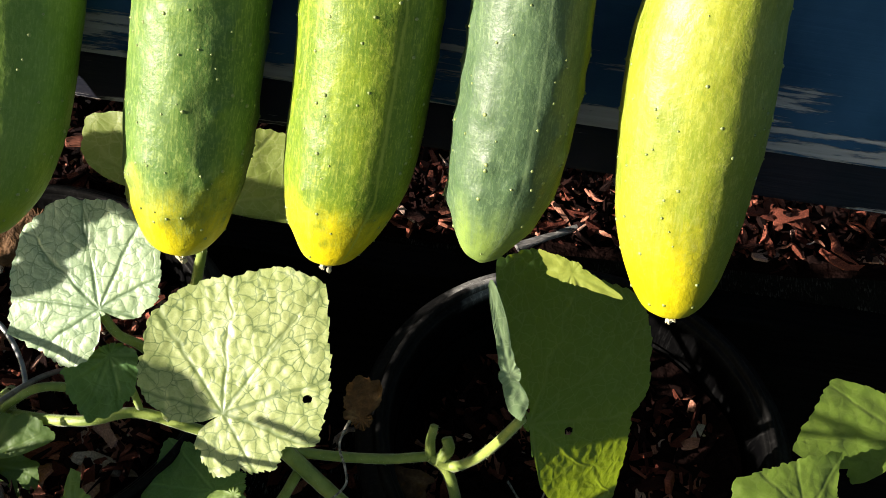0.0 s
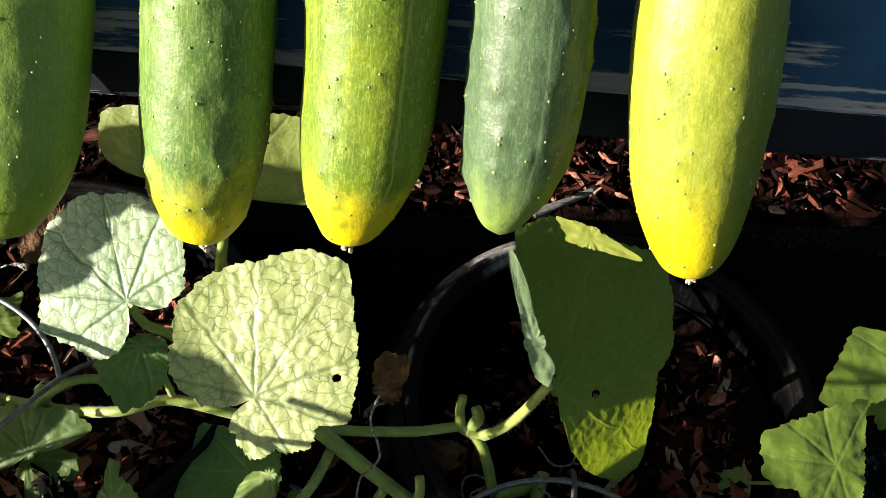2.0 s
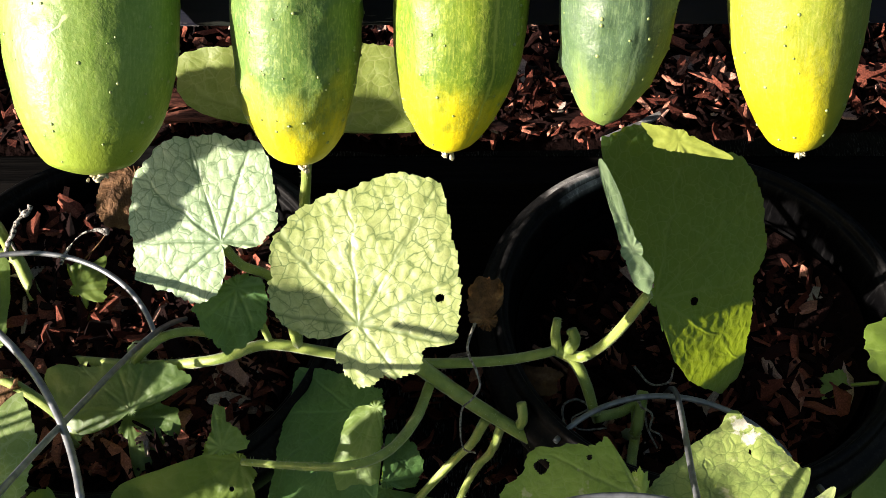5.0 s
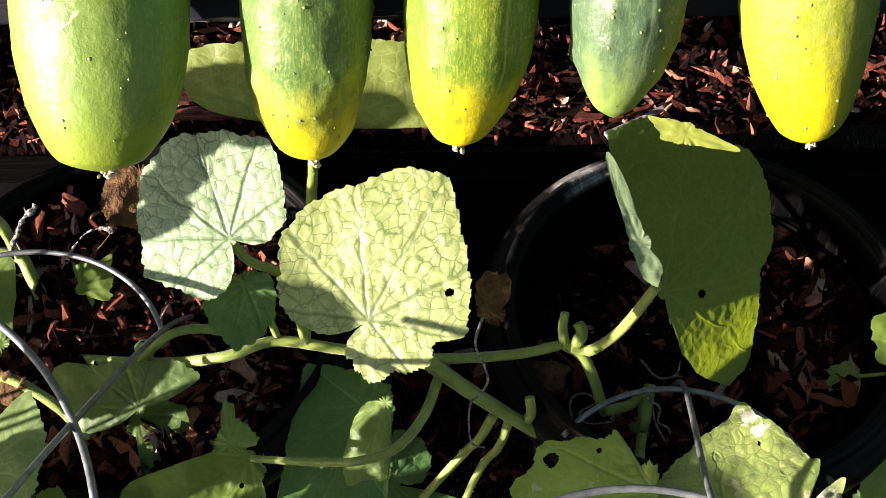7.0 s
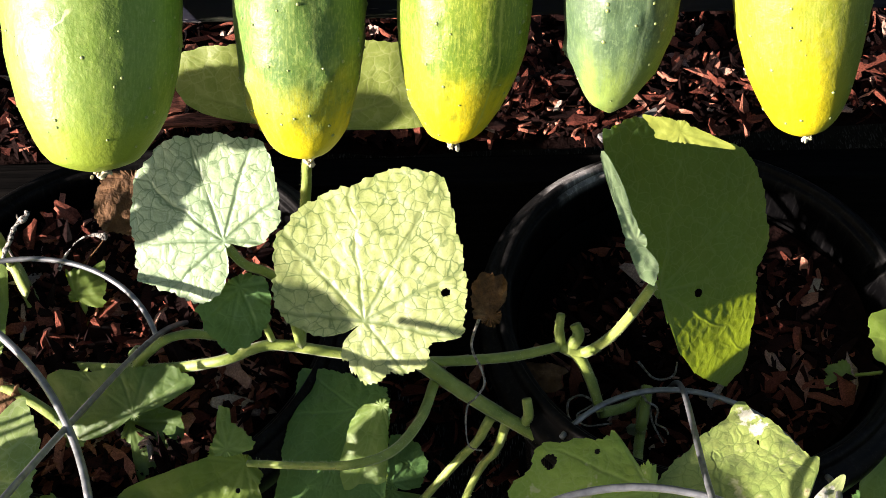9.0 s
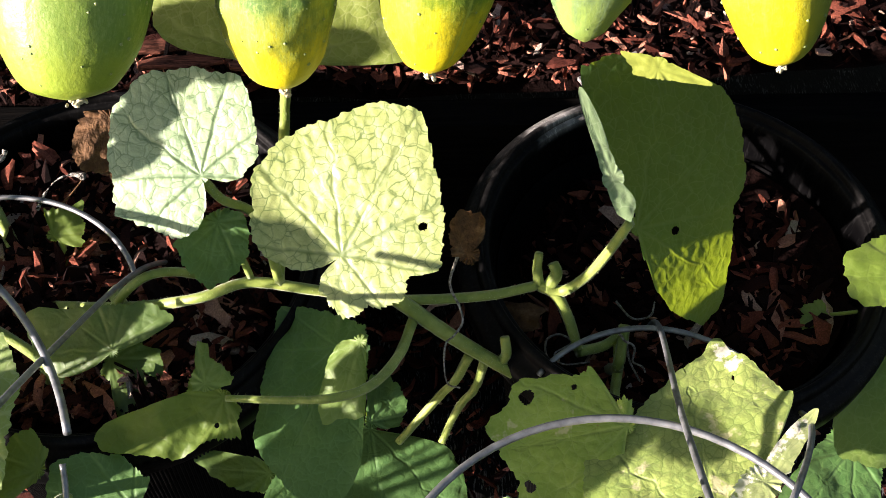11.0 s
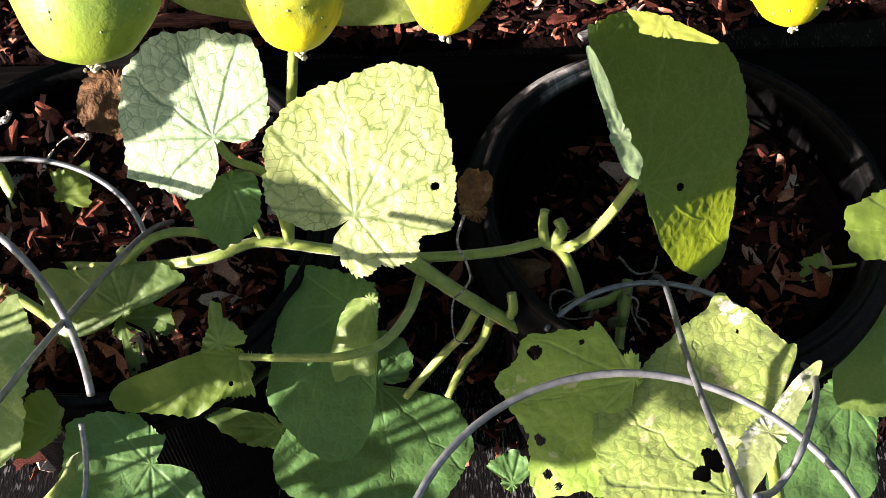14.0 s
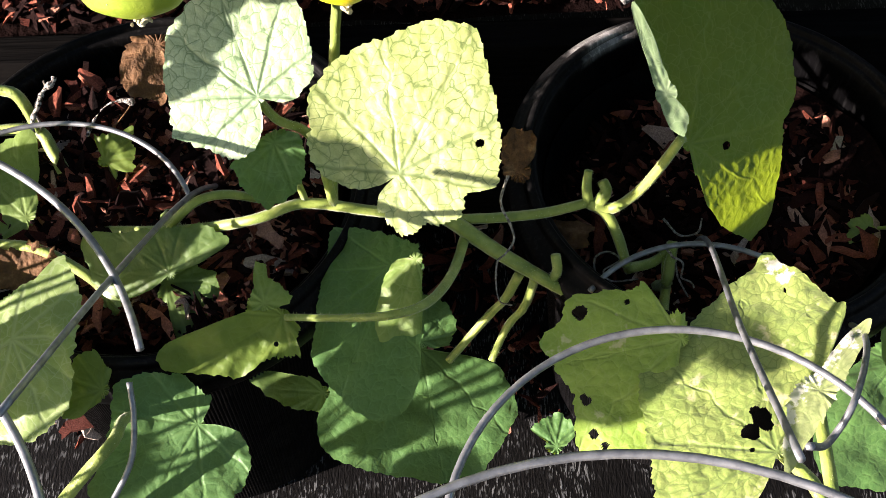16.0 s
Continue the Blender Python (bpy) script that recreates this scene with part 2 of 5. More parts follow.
def fabric_material():
    """Black woven weed fabric, with sun glints painted as short pale threads in rows."""
    k = Mat("black_weed_fabric", 0.6, 0.1)
    o = k.coords("Object")
    thread = k.noise(k.node("Mapping", {"Vector": o, "Scale": (620.0, 130.0, 130.0)}).outputs[0], 1.0, 3.0, 0.6)
    # pale strokes painted where threads would glint
    worn = k.math("MULTIPLY", k.step(thread, 0.54, 0.62), k.step(k.noise(o, 30.0, 3.0), 0.40, 0.60))
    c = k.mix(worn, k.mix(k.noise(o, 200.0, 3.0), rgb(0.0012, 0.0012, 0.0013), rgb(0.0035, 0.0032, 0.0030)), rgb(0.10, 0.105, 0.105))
    return k.finish(c, k.bump(thread, 0.0012, 0.6))


def pot_material(name, rough, spec, dusty):
    """Black nursery plastic: dust in patches, fine scratches up and down, a painted sunlit patch."""
    k = Mat(name, rough, spec)
    o = k.coords("Object")
    dust = k.step(k.noise(o, 40.0, 5.0, 0.7), 0.42, 0.75)
    scr = k.step(k.noise(k.node("Mapping", {"Vector": o, "Scale": (420.0, 420.0, 30.0)}).outputs[0], 1.0, 4.0, 0.7), 0.50, 0.68)
    up = k.step(k.node("SeparateXYZ", {0: k.node("NewGeometry").outputs["Normal"]}).outputs[2], 0.25, 0.6)
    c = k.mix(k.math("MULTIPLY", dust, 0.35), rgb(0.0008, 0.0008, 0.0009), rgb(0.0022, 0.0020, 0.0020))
    c = k.mix(k.math("MULTIPLY", scr, 0.04), c, rgb(0.085, 0.085, 0.085))
    # sunlit stretch of the rim's shoulder, painted pale round this one point
    lit_patch = k.node("VectorMath", {0: k.node("NewGeometry").outputs["Position"], 1: (0.066, 0.332, 0.250)}, operation="DISTANCE").outputs["Value"]
    lit_patch = k.step(k.math("ADD", lit_patch, k.math("MULTIPLY", k.noise(o, 55.0, 3.0), 0.04)), 0.026, 0.046, 1.0, 0.02)
    dust_lit = k.math("MULTIPLY", k.math("MULTIPLY", up, k.math("MULTIPLY", lit_patch, dusty)), k.math("ADD", k.math("MULTIPLY", dust, 0.5), k.math("MULTIPLY", scr, 0.5)))
    dust_lit = k.math("ADD", dust_lit, k.math("MULTIPLY", k.math("MULTIPLY", up, lit_patch), dusty * 0.4))
    c = k.mix(dust_lit, c, rgb(0.42, 0.41, 0.39))
    return k.finish(c, k.bump(scr, 0.0004, 0.25), k.step(k.math("MAXIMUM", dust, dust_lit), 0.0, 1.0, rough, 0.75))


def wire_material():
    k = Mat("galvanised_wire", 0.42, 0.5)
    o = k.coords("Object")
    n = k.noise(o, 150.0, 4.0)
    k.put(k.b.inputs["Metallic"], 0.55)
    return k.finish(k.ramp(n, [(0.3, (0.085, 0.092, 0.098)), (0.7, (0.20, 0.21, 0.215))]), k.bump(n, 0.0004, 0.5))


def plank_material(name, blue, edge=None):
    """Old blue paint, worn to grey wood in streaks along the plank."""
    k = Mat(name, 0.62, 0.12)
    o = k.coords("Object")
    along = k.node("Mapping", {"Vector": o, "Scale": (7.0, 60.0, 60.0)}).outputs[0]
    grain = k.node("Mapping", {"Vector": o, "Scale": (16.0, 420.0, 420.0)}).outputs[0]
    g = k.noise(grain, 1.0, 4.0, 0.6)
    wear = k.noise(along, 1.0, 6.0, 0.72)
    if edge is not None:
        up = k.node("VectorMath", {0: o, 1: (0.0, sin(LEAN), cos(LEAN))}, operation="DOT_PRODUCT").outputs["Value"]
        wear = k.math("ADD", wear, k.math("MULTIPLY", k.step(k.math("SUBTRACT", up, edge), 0.0, 0.030, 1.0, 0.0), 0.19))
    worn = k.step(k.math("ADD", wear, k.math("MULTIPLY", k.math("SUBTRACT", g, 0.5), 0.30)), 0.600, 0.660)
    paint = k.mix(k.step(k.noise(o, 22.0, 4.0), 0.35, 0.7), rgb(*blue), rgb(blue[0] * 1.9 + 0.006, blue[1] * 1.7, blue[2] * 1.5))
    wood = k.mix(g, rgb(0.16, 0.15, 0.14), rgb(0.42, 0.41, 0.40))
    h = k.math("SUBTRACT", k.math("MULTIPLY", g, 0.5), worn)
    return k.finish(k.mix(worn, paint, wood), k.bump(h, 0.0015, 0.7), k.step(worn, 0.0, 1.0, 0.5, 0.85))


def timber_material():
    k = Mat("shade_black_timber", 0.95, 0.02)
    o = k.coords("Object")
    g = k.noise(k.node("Mapping", {"Vector": o, "Scale": (14.0, 300.0, 300.0)}).outputs[0], 1.0, 5.0)
    # near-black ramp puts the shade before the bed into the timber's colour
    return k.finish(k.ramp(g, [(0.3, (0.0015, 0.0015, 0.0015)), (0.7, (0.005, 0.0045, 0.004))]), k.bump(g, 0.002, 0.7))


# sunlit and shaded copies of one leaf: light and shade sit in the colours
LEAF_SUN = leaf_material("leaf_sunlit", (0.185, 0.242, 0.048), (0.285, 0.325, 0.112), (0.040, 0.085, 0.006), 0.20, vein_show=0.92, gloss=0.9, relief=0.36)
LEAF_MID = leaf_material("leaf_mid", (0.065, 0.125, 0.02), (0.12, 0.19, 0.035), (0.20, 0.27, 0.08), 0.36, vein_show=0.4)
LEAF_OLIVE = leaf_material("leaf_olive", (0.060, 0.110, 0.010), (0.105, 0.165, 0.018), (0.17, 0.22, 0.05), 0.42, vein_show=0.25)
LEAF_DEEP_SHADED = leaf_material("leaf_deep_shaded", (0.036, 0.080, 0.012), (0.066, 0.118, 0.020), (0.10, 0.16, 0.04), 0.30, vein_show=0.35)
# sunlit copy, its bluish tint taking in the sky light
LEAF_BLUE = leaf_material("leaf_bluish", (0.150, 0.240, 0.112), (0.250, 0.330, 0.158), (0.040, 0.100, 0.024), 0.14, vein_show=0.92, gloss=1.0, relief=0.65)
LEAF_SHADED = leaf_material("leaf_shaded", (0.030, 0.092, 0.020), (0.058, 0.138, 0.031), (0.105, 0.20, 0.06), 0.25, vein_show=0.4, relief=0.65)
LEAF_PALE = leaf_material("leaf_pale_olive", (0.095, 0.135, 0.018), (0.150, 0.190, 0.034), (0.25, 0.28, 0.10), 0.25, vein_show=0.45)
LEAF_OLD = leaf_material("leaf_old", (0.145, 0.220, 0.038), (0.245, 0.300, 0.072), (0.070, 0.125, 0.018), 0.28, blotch=0.35, vein_show=0.8, gloss=0.8, relief=0.8, bleach=((0.1169, -0.0216, 0.006), (0.1074, -0.0258, 0.005)))
LEAF_AGEING = leaf_material("leaf_ageing", (0.135, 0.235, 0.030), (0.205, 0.305, 0.048), (0.25, 0.33, 0.10), 0.30, blotch=0.10, vein_show=0.45, relief=0.6)
LEAF_FRESH = leaf_material("leaf_fresh_green", (0.115, 0.185, 0.045), (0.175, 0.245, 0.075), (0.30, 0.36, 0.18), 0.35, vein_show=0.5)
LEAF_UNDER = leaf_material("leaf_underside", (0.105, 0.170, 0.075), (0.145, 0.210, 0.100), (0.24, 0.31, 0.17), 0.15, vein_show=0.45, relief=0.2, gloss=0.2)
# brighter copy that puts the sunlit margin into its colour
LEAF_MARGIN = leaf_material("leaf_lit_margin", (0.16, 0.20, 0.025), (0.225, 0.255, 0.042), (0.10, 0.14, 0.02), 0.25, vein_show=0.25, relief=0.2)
LEAF_LARGE = leaf_material("leaf_large_shaded", (0.031, 0.086, 0.010), (0.055, 0.124, 0.018), (0.12, 0.18, 0.05), 0.42, vein_show=0.55, gloss=0.15, relief=0.6)
LEAF_SCALD = leaf_material("leaf_scalded", (0.17, 0.22, 0.075), (0.24, 0.28, 0.11), (0.12, 0.17, 0.05), 0.2, vein_show=0.5, gloss=0.5, relief=0.6, bleach=((0.035, 0.006, 0.008), (0.022, 0.008, 0.008), (0.008, 0.010, 0.009), (-0.008, 0.010, 0.008), (-0.022, 0.006, 0.006), (-0.034, 0.002, 0.005)))
STEM = stem_material()
DRY = dry_material()
CHIP = chip_material()
SOIL = soil_material()
STRIP = strip_material("bark_strip_skin", (0.030, 0.010, 0.006), (0.17, 0.062, 0.040))
EDGE_GREY = strip_material("lit_edge_grey", (0.06, 0.058, 0.055), (0.20, 0.195, 0.185))
FABRIC = fabric_material()
POT = pot_material("black_plastic", 0.55, 0.06, 0.0)
POT_RIM = pot_material("glossy_black_plastic", 0.40, 0.03, 0.75)
WIRE = wire_material()
LEAN = atan2(0.045, 0.115)
PLANK = plank_material("worn_blue_paint", (0.009, 0.046, 0.098), 0.209 * sin(LEAN) + 0.496 * cos(LEAN) + 0.024)
# same paint for the lower board, its shade darkened into the colour
PLANK_SHADED = plank_material("worn_blue_paint_shaded", (0.003, 0.006, 0.011))
TIMBER = timber_material()
PALE = Mat("pale_scar", 0.8, 0.2).finish(rgb(0.34, 0.31, 0.20))
WART = Mat("wart_tip", 0.4, 0.4).finish(rgb(0.15, 0.19, 0.06))
SPINE = Mat("pale_spine", 0.4, 0.4).finish(rgb(0.30, 0.34, 0.17))
DRYTIP = dry_tip_material("dry_tendril_skin", 0.09, 0.30)
WITHER = dry_tip_material("withered_skin", 0.006, 0.42)


# ---- building helpers ----
def part(name, data, material, parent=None, label=""):
    """Links a bmesh or a mesh as one object under a thing."""
    if isinstance(data, bmesh.types.BMesh):
        me = bpy.data.meshes.new(name)
        data.to_mesh(me)
        data.free()
    else:
        me = data
    if material and not me.materials:
        me.materials.append(material)
    ob = new(name, me)
    if parent:
        ob.parent = parent
        ob.matrix_parent_inverse = parent.matrix_world.inverted()
    if label:
        tagged(ob, label)
    return ob


def empty(name, at, label, category, group=""):
    ob = new(name)
    ob.empty_display_size = 0.02
    ob.location = at
    bpy.context.view_layer.update()
    return tagged(ob, label, category, group)


def mesh_from(name, verts, faces, smooth=True, uvs=None):
    me = bpy.data.meshes.new(name)
    me.from_pydata([tuple(v) for v in verts], [], [tuple(f) for f in faces])
    if uvs is not None:
        lay = me.uv_layers.new(name="UVMap")
        for lp in me.loops:
            lay.data[lp.index].uv = uvs[lp.vertex_index]
    if smooth:
        me.shade_smooth()
    me.update()
    return me


def smooth_line(points, per=8):
    """Catmull-Rom through the points."""
    p = [Vector(q) for q in points]
    p = [p[0] * 2 - p[1]] + p + [p[-1] * 2 - p[-2]]
    out = []
    for i in range(1, len(p) - 2):
        a, b, c, d = p[i - 1 : i + 3]
        for j in range(per):
            t = j / per
            out.append(0.5 * ((2 * b) + (c - a) * t + (2 * a - 5 * b + 4 * c - d) * t * t + (3 * b - a - 3 * c + d) * t**3))
    out.append(p[-2])
    return out


def tube(points, r0, r1, sides=10, per=8, lumps=0.0, ribs=0.0, closed=False):
    """A tapered round rod along a smooth line."""
    line = smooth_line(points, per) if not closed else [Vector(q) for q in points]
    n = len(line)
    verts, faces = [], []
    ref = Vector((0.3, 0.2, 1)).normalized()
    for i, q in enumerate(line):
        nxt = line[(i + 1) % n] if closed else line[min(i + 1, n - 1)]
        prv = line[i - 1] if closed or i else line[0]
        d = (nxt - prv).normalized()
        s = d.cross(ref).normalized()
        u = s.cross(d)
        t = i / max(1, n - 1)
        r = r0 + (r1 - r0) * t
        r *= 1 + lumps * (noise.noise(q * 120) + 0.5 * noise.noise(q * 300))
        for k in range(sides):
            a = 2 * pi * k / sides
            rr = r * (1 + ribs * cos(5 * a))
            verts.append(q + (s * cos(a) + u * sin(a)) * rr)
    for i in range(n if closed else n - 1):
        for k in range(sides):
            j = (i + 1) % n
            faces.append((i * sides + k, i * sides + (k + 1) % sides, j * sides + (k + 1) % sides, j * sides + k))
    if not closed:
        faces.append(tuple(range(sides))[::-1])
        faces.append(tuple((n - 1) * sides + k for k in range(sides)))
    return verts, faces


def rod(name, points, r0, r1, material, parent, label="", **kw):
    return part(name, mesh_from(name, *tube(points, r0, r1, **kw)), material, parent, label)


def ring_points(c, r, n=72):
    return [(c[0] + r * cos(2 * pi * i / n), c[1] + r * sin(2 * pi * i / n), c[2]) for i in range(n)]


def box(bm, lo, hi, bevel=0.0, segments=2):
    g = bmesh.ops.create_cube(bm, size=1)
    size = [b - a for a, b in zip(lo, hi)]
    mid = [(a + b) / 2 for a, b in zip(lo, hi)]
    bmesh.ops.transform(bm, matrix=Matrix.LocRotScale(mid, None, size), verts=g["verts"])
    if bevel:
        edges = list({e for v in g["verts"] for e in v.link_edges})
        bmesh.ops.bevel(bm, geom=edges, offset=bevel, segments=segments, affect="EDGES", profile=0.6)
    return bm


# ---- ground ----
def ground_sheet():
    """Black ground cloth: fine near the pots, and on to the horizon."""
    xs = sorted(set([-600, -60, -12, -4, -2] + [round(-1.2 + 0.06 * i, 3) for i in range(41)] + [2, 4, 12, 60, 600]))
    verts, faces = [], []
    for y in xs:
        for x in xs:
            near = max(0.0, 1 - max(abs(x), abs(y)) / 1.5)
            verts.append((x, y, 0.006 * near * noise.noise((x * 9, y * 9, 0))))
    n = len(xs)
    for j in range(n - 1):
        for i in range(n - 1):
            faces.append((j * n + i, j * n + i + 1, (j + 1) * n + i + 1, (j + 1) * n + i))
    ob = part("ground", mesh_from("ground", verts, faces), FABRIC)
    return tagged(ob, "black woven weed fabric under the pots", "ground", kind="structure")


ground_sheet()


def chips(rng, count, place, size=(0.007, 0.036), tilt=0.42):
    """Loose bark lying about: crumbs, splinters and broad flakes; place() gives a spot and how far it is heaped."""
    verts, faces = [], []
    for _ in range(count):
        x, y, z = place()
        kind = rng.random()
        ln = size[0] + (size[1] - size[0]) * rng.random() ** (2.6 if kind < 0.45 else 1.4)
        if kind < 0.45:
            w, th = ln * rng.uniform(0.10, 0.22), rng.uniform(0.0010, 0.0028)
        elif kind < 0.85:
            w, th = ln * rng.uniform(0.16, 0.36), rng.uniform(0.0014, 0.0038)
        else:
            ln *= 0.45
            w, th = ln * rng.uniform(0.4, 0.8), rng.uniform(0.0010, 0.0030)
        m = Matrix.LocRotScale((x, y, z), Euler((rng.gauss(0, tilt), rng.gauss(0, tilt), rng.uniform(0, 2 * pi))), None)
        b = len(verts)
        bend, arch = rng.gauss(0, 0.10) * ln, rng.gauss(0, 0.06) * ln
        steps = ((-0.5, rng.uniform(0.05, 0.7)), (-0.2, rng.uniform(0.6, 1.0)), (0.2, rng.uniform(0.7, 1.0)), (0.5, rng.uniform(0.03, 0.6)))
        for e, (t, wide) in enumerate(steps):
            mid = 1.0 if e in (1, 2) else 0.0
            for sy, sz in ((-1, -1), (1, -1), (1, 1), (-1, 1)):
                p = Vector((t * ln + rng.gauss(0, 0.05) * ln, sy * w * wide / 2 + rng.gauss(0, 0.09) * w + bend * mid, sz * th / 2 * (0.5 + 0.5 * wide) + arch * mid + rng.gauss(0, 0.0005)))
                verts.append(m @ p)
        for s in (0, 4, 8):
            for k in range(4):
                faces.append((b + s + k, b + s + (k + 1) % 4, b + s + 4 + (k + 1) % 4, b + s + 4 + k))
        faces.append((b + 3, b + 2, b + 1, b))
        faces.append((b + 12, b + 13, b + 14, b + 15))
    return verts, faces


# ---- raised bed behind the pots ----
BED_Y, BED_Z = 0.385, 0.235
LIT_EDGE = (0.111, 0.383, 0.52)


def bed_height(x, y):
    """Heaped along the edge board and falling away behind it."""
    q = y - BED_Y
    z = BED_Z + 0.40 * min(0.030, max(0.0, q)) - 0.85 * min(0.085, max(0.0, q - 0.034))
    return z + 0.010 * noise.noise((x * 14, y * 14, 3)) + 0.03 * max(0.0, min(1.0, (x + 0.05) / 0.4))


def raised_bed():
    rng = random.Random(5)
    base = empty("raised_bed", (0, BED_Y, 0), "timber bed edge, coloured black for shade, holding red bark mulch", "raised bed")
    bm = box(bmesh.new(), (-1.3, BED_Y - 0.030, 0.0), (1.5, BED_Y - 0.004, BED_Z - 0.012), 0.002)
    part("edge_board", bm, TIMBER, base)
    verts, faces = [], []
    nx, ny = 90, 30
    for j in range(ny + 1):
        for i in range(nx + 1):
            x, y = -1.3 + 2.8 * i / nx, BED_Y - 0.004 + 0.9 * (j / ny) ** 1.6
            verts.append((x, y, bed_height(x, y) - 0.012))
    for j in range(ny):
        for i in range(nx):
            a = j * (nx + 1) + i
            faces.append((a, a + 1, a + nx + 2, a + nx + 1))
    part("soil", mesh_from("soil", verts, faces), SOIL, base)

    def spot():
        x, y = rng.uniform(-0.62, 0.66), BED_Y + 0.002 + 0.26 * rng.random() ** 1.5
        return x, y, bed_height(x, y) - 0.006 + 0.010 * rng.random()

    mulch = part("bark_mulch", mesh_from("bark_mulch", *chips(rng, 9500, spot, (0.004, 0.032), 0.5), smooth=False), CHIP)
    tagged(mulch, "red-dyed shredded bark mulch heaped on the raised bed", "mulch", kind="stuff")
    for x, y, ln, turn in ((-0.176, 0.398, 0.085, 0.16), (-0.150, 0.408, 0.070, -0.05), (-0.196, 0.412, 0.078, 0.30), (-0.128, 0.394, 0.052, 0.22)):
        bm = box(bmesh.new(), (-ln / 2, -0.0055, -0.0025), (ln / 2, 0.0055, 0.0025), 0.0012, 1)
        bmesh.ops.subdivide_edges(bm, edges=[e for e in bm.edges if e.calc_length() > 0.04], cuts=7)
        for v in bm.verts:
            v.co += Vector((0, 0.0022 * noise.noise((v.co.x * 60, x, 0)), 0.0030 * noise.noise((v.co.x * 45, v.co.y * 90, y))))
            v.co.y *= 1 - 0.6 * (2 * abs(v.co.x) / ln) ** 4
        bm.transform(Matrix.LocRotScale((x, y, bed_height(x, y) + 0.008), Euler((0.1, 0.03, turn)), None))
        strip = part("bark_strip", bm, STRIP)
        tagged(strip, "long reddish-brown strip of bark on mulch", "bark", "long bark strips")
    # grey strip added to show the sunlit top of the edge board
    bm = box(bmesh.new(), (-0.026, -0.0026, -0.0018), (0.026, 0.0026, 0.0018), 0.0008, 1)
    bmesh.ops.subdivide_edges(bm, edges=[e for e in bm.edges if e.calc_length() > 0.04], cuts=6)
    for v in bm.verts:
        v.co.y *= 1 - 0.35 * v.co.x / 0.026
        v.co.z += 0.0012 * noise.noise((v.co.x * 70, v.co.y * 200, 2))
    bm.transform(Matrix.LocRotScale((LIT_EDGE[0], LIT_EDGE[1], 0.250), Euler((0, -0.05, LIT_EDGE[2])), None))
    tagged(part("lit_edge_strip", bm, EDGE_GREY), "grey strip added for the sunlit bit of bed edge", "wood strip")


raised_bed()


# ---- the leaning plank and the added, unseen deck behind ----
def plank():
    base = empty("painted_plank", (0, 0.235, 0), "weathered blue painted wooden plank on black posts, paint flaking", "plank")
    x0, x1 = -0.46, 0.98
    tilt = Matrix.Translation((0, 0.209, 0.496)) @ Matrix.Rotation(-LEAN, 4, "X")
    bm = box(bmesh.new(), (x0, 0.0, 0.024), (x1, 0.018, 0.122), 0.0025)
    bm.transform(tilt)
    part("upper_board", bm, PLANK, base)
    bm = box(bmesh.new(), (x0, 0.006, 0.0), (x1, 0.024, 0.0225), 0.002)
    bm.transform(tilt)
    part("lower_board", bm, PLANK_SHADED, base)
    for x in (x0 + 0.018, x1 - 0.03):
        bm = box(bmesh.new(), (x - 0.016, 0.262, 0.0), (x + 0.016, 0.292, 0.60), 0.003)
        part("post", bm, TIMBER, base)


plank()


# out of view, added to darken what lies behind the plank
def deck():
    base = empty("deck", (0.0, 0.85, 0), "added unseen deck that shades the back of the bed", "deck")
    for i in range(6):
        y = 0.56 + 0.128 * i
        part("shade_board", box(bmesh.new(), (-2.6, y, 0.70), (1.6, y + 0.122, 0.728), 0.003), TIMBER, base)
    for x in (-2.5, -0.5, 1.5):
        for y in (0.66, 1.22):
            part("post", box(bmesh.new(), (x - 0.04, y - 0.04, 0.0), (x + 0.04, y + 0.04, 0.70), 0.003), TIMBER, base)


deck()


# ---- pots ----
def lathe(profile, n, at, flute=None):
    """profile: (radius, height) pairs; flute(i, angle, z) gives an outward offset."""
    verts, faces = [], []
    for i, (r, z) in enumerate(profile):
        for k in range(n):
            a = 2 * pi * k / n
            rr = r + (flute(i, a, z) if flute else 0.0)
            verts.append((at[0] + rr * cos(a), at[1] + rr * sin(a), at[2] + z))
    for i in range(len(profile) - 1):
        for k in range(n):
            faces.append((i * n + k, i * n + (k + 1) % n, (i + 1) * n + (k + 1) % n, (i + 1) * n + k))
    return verts, faces


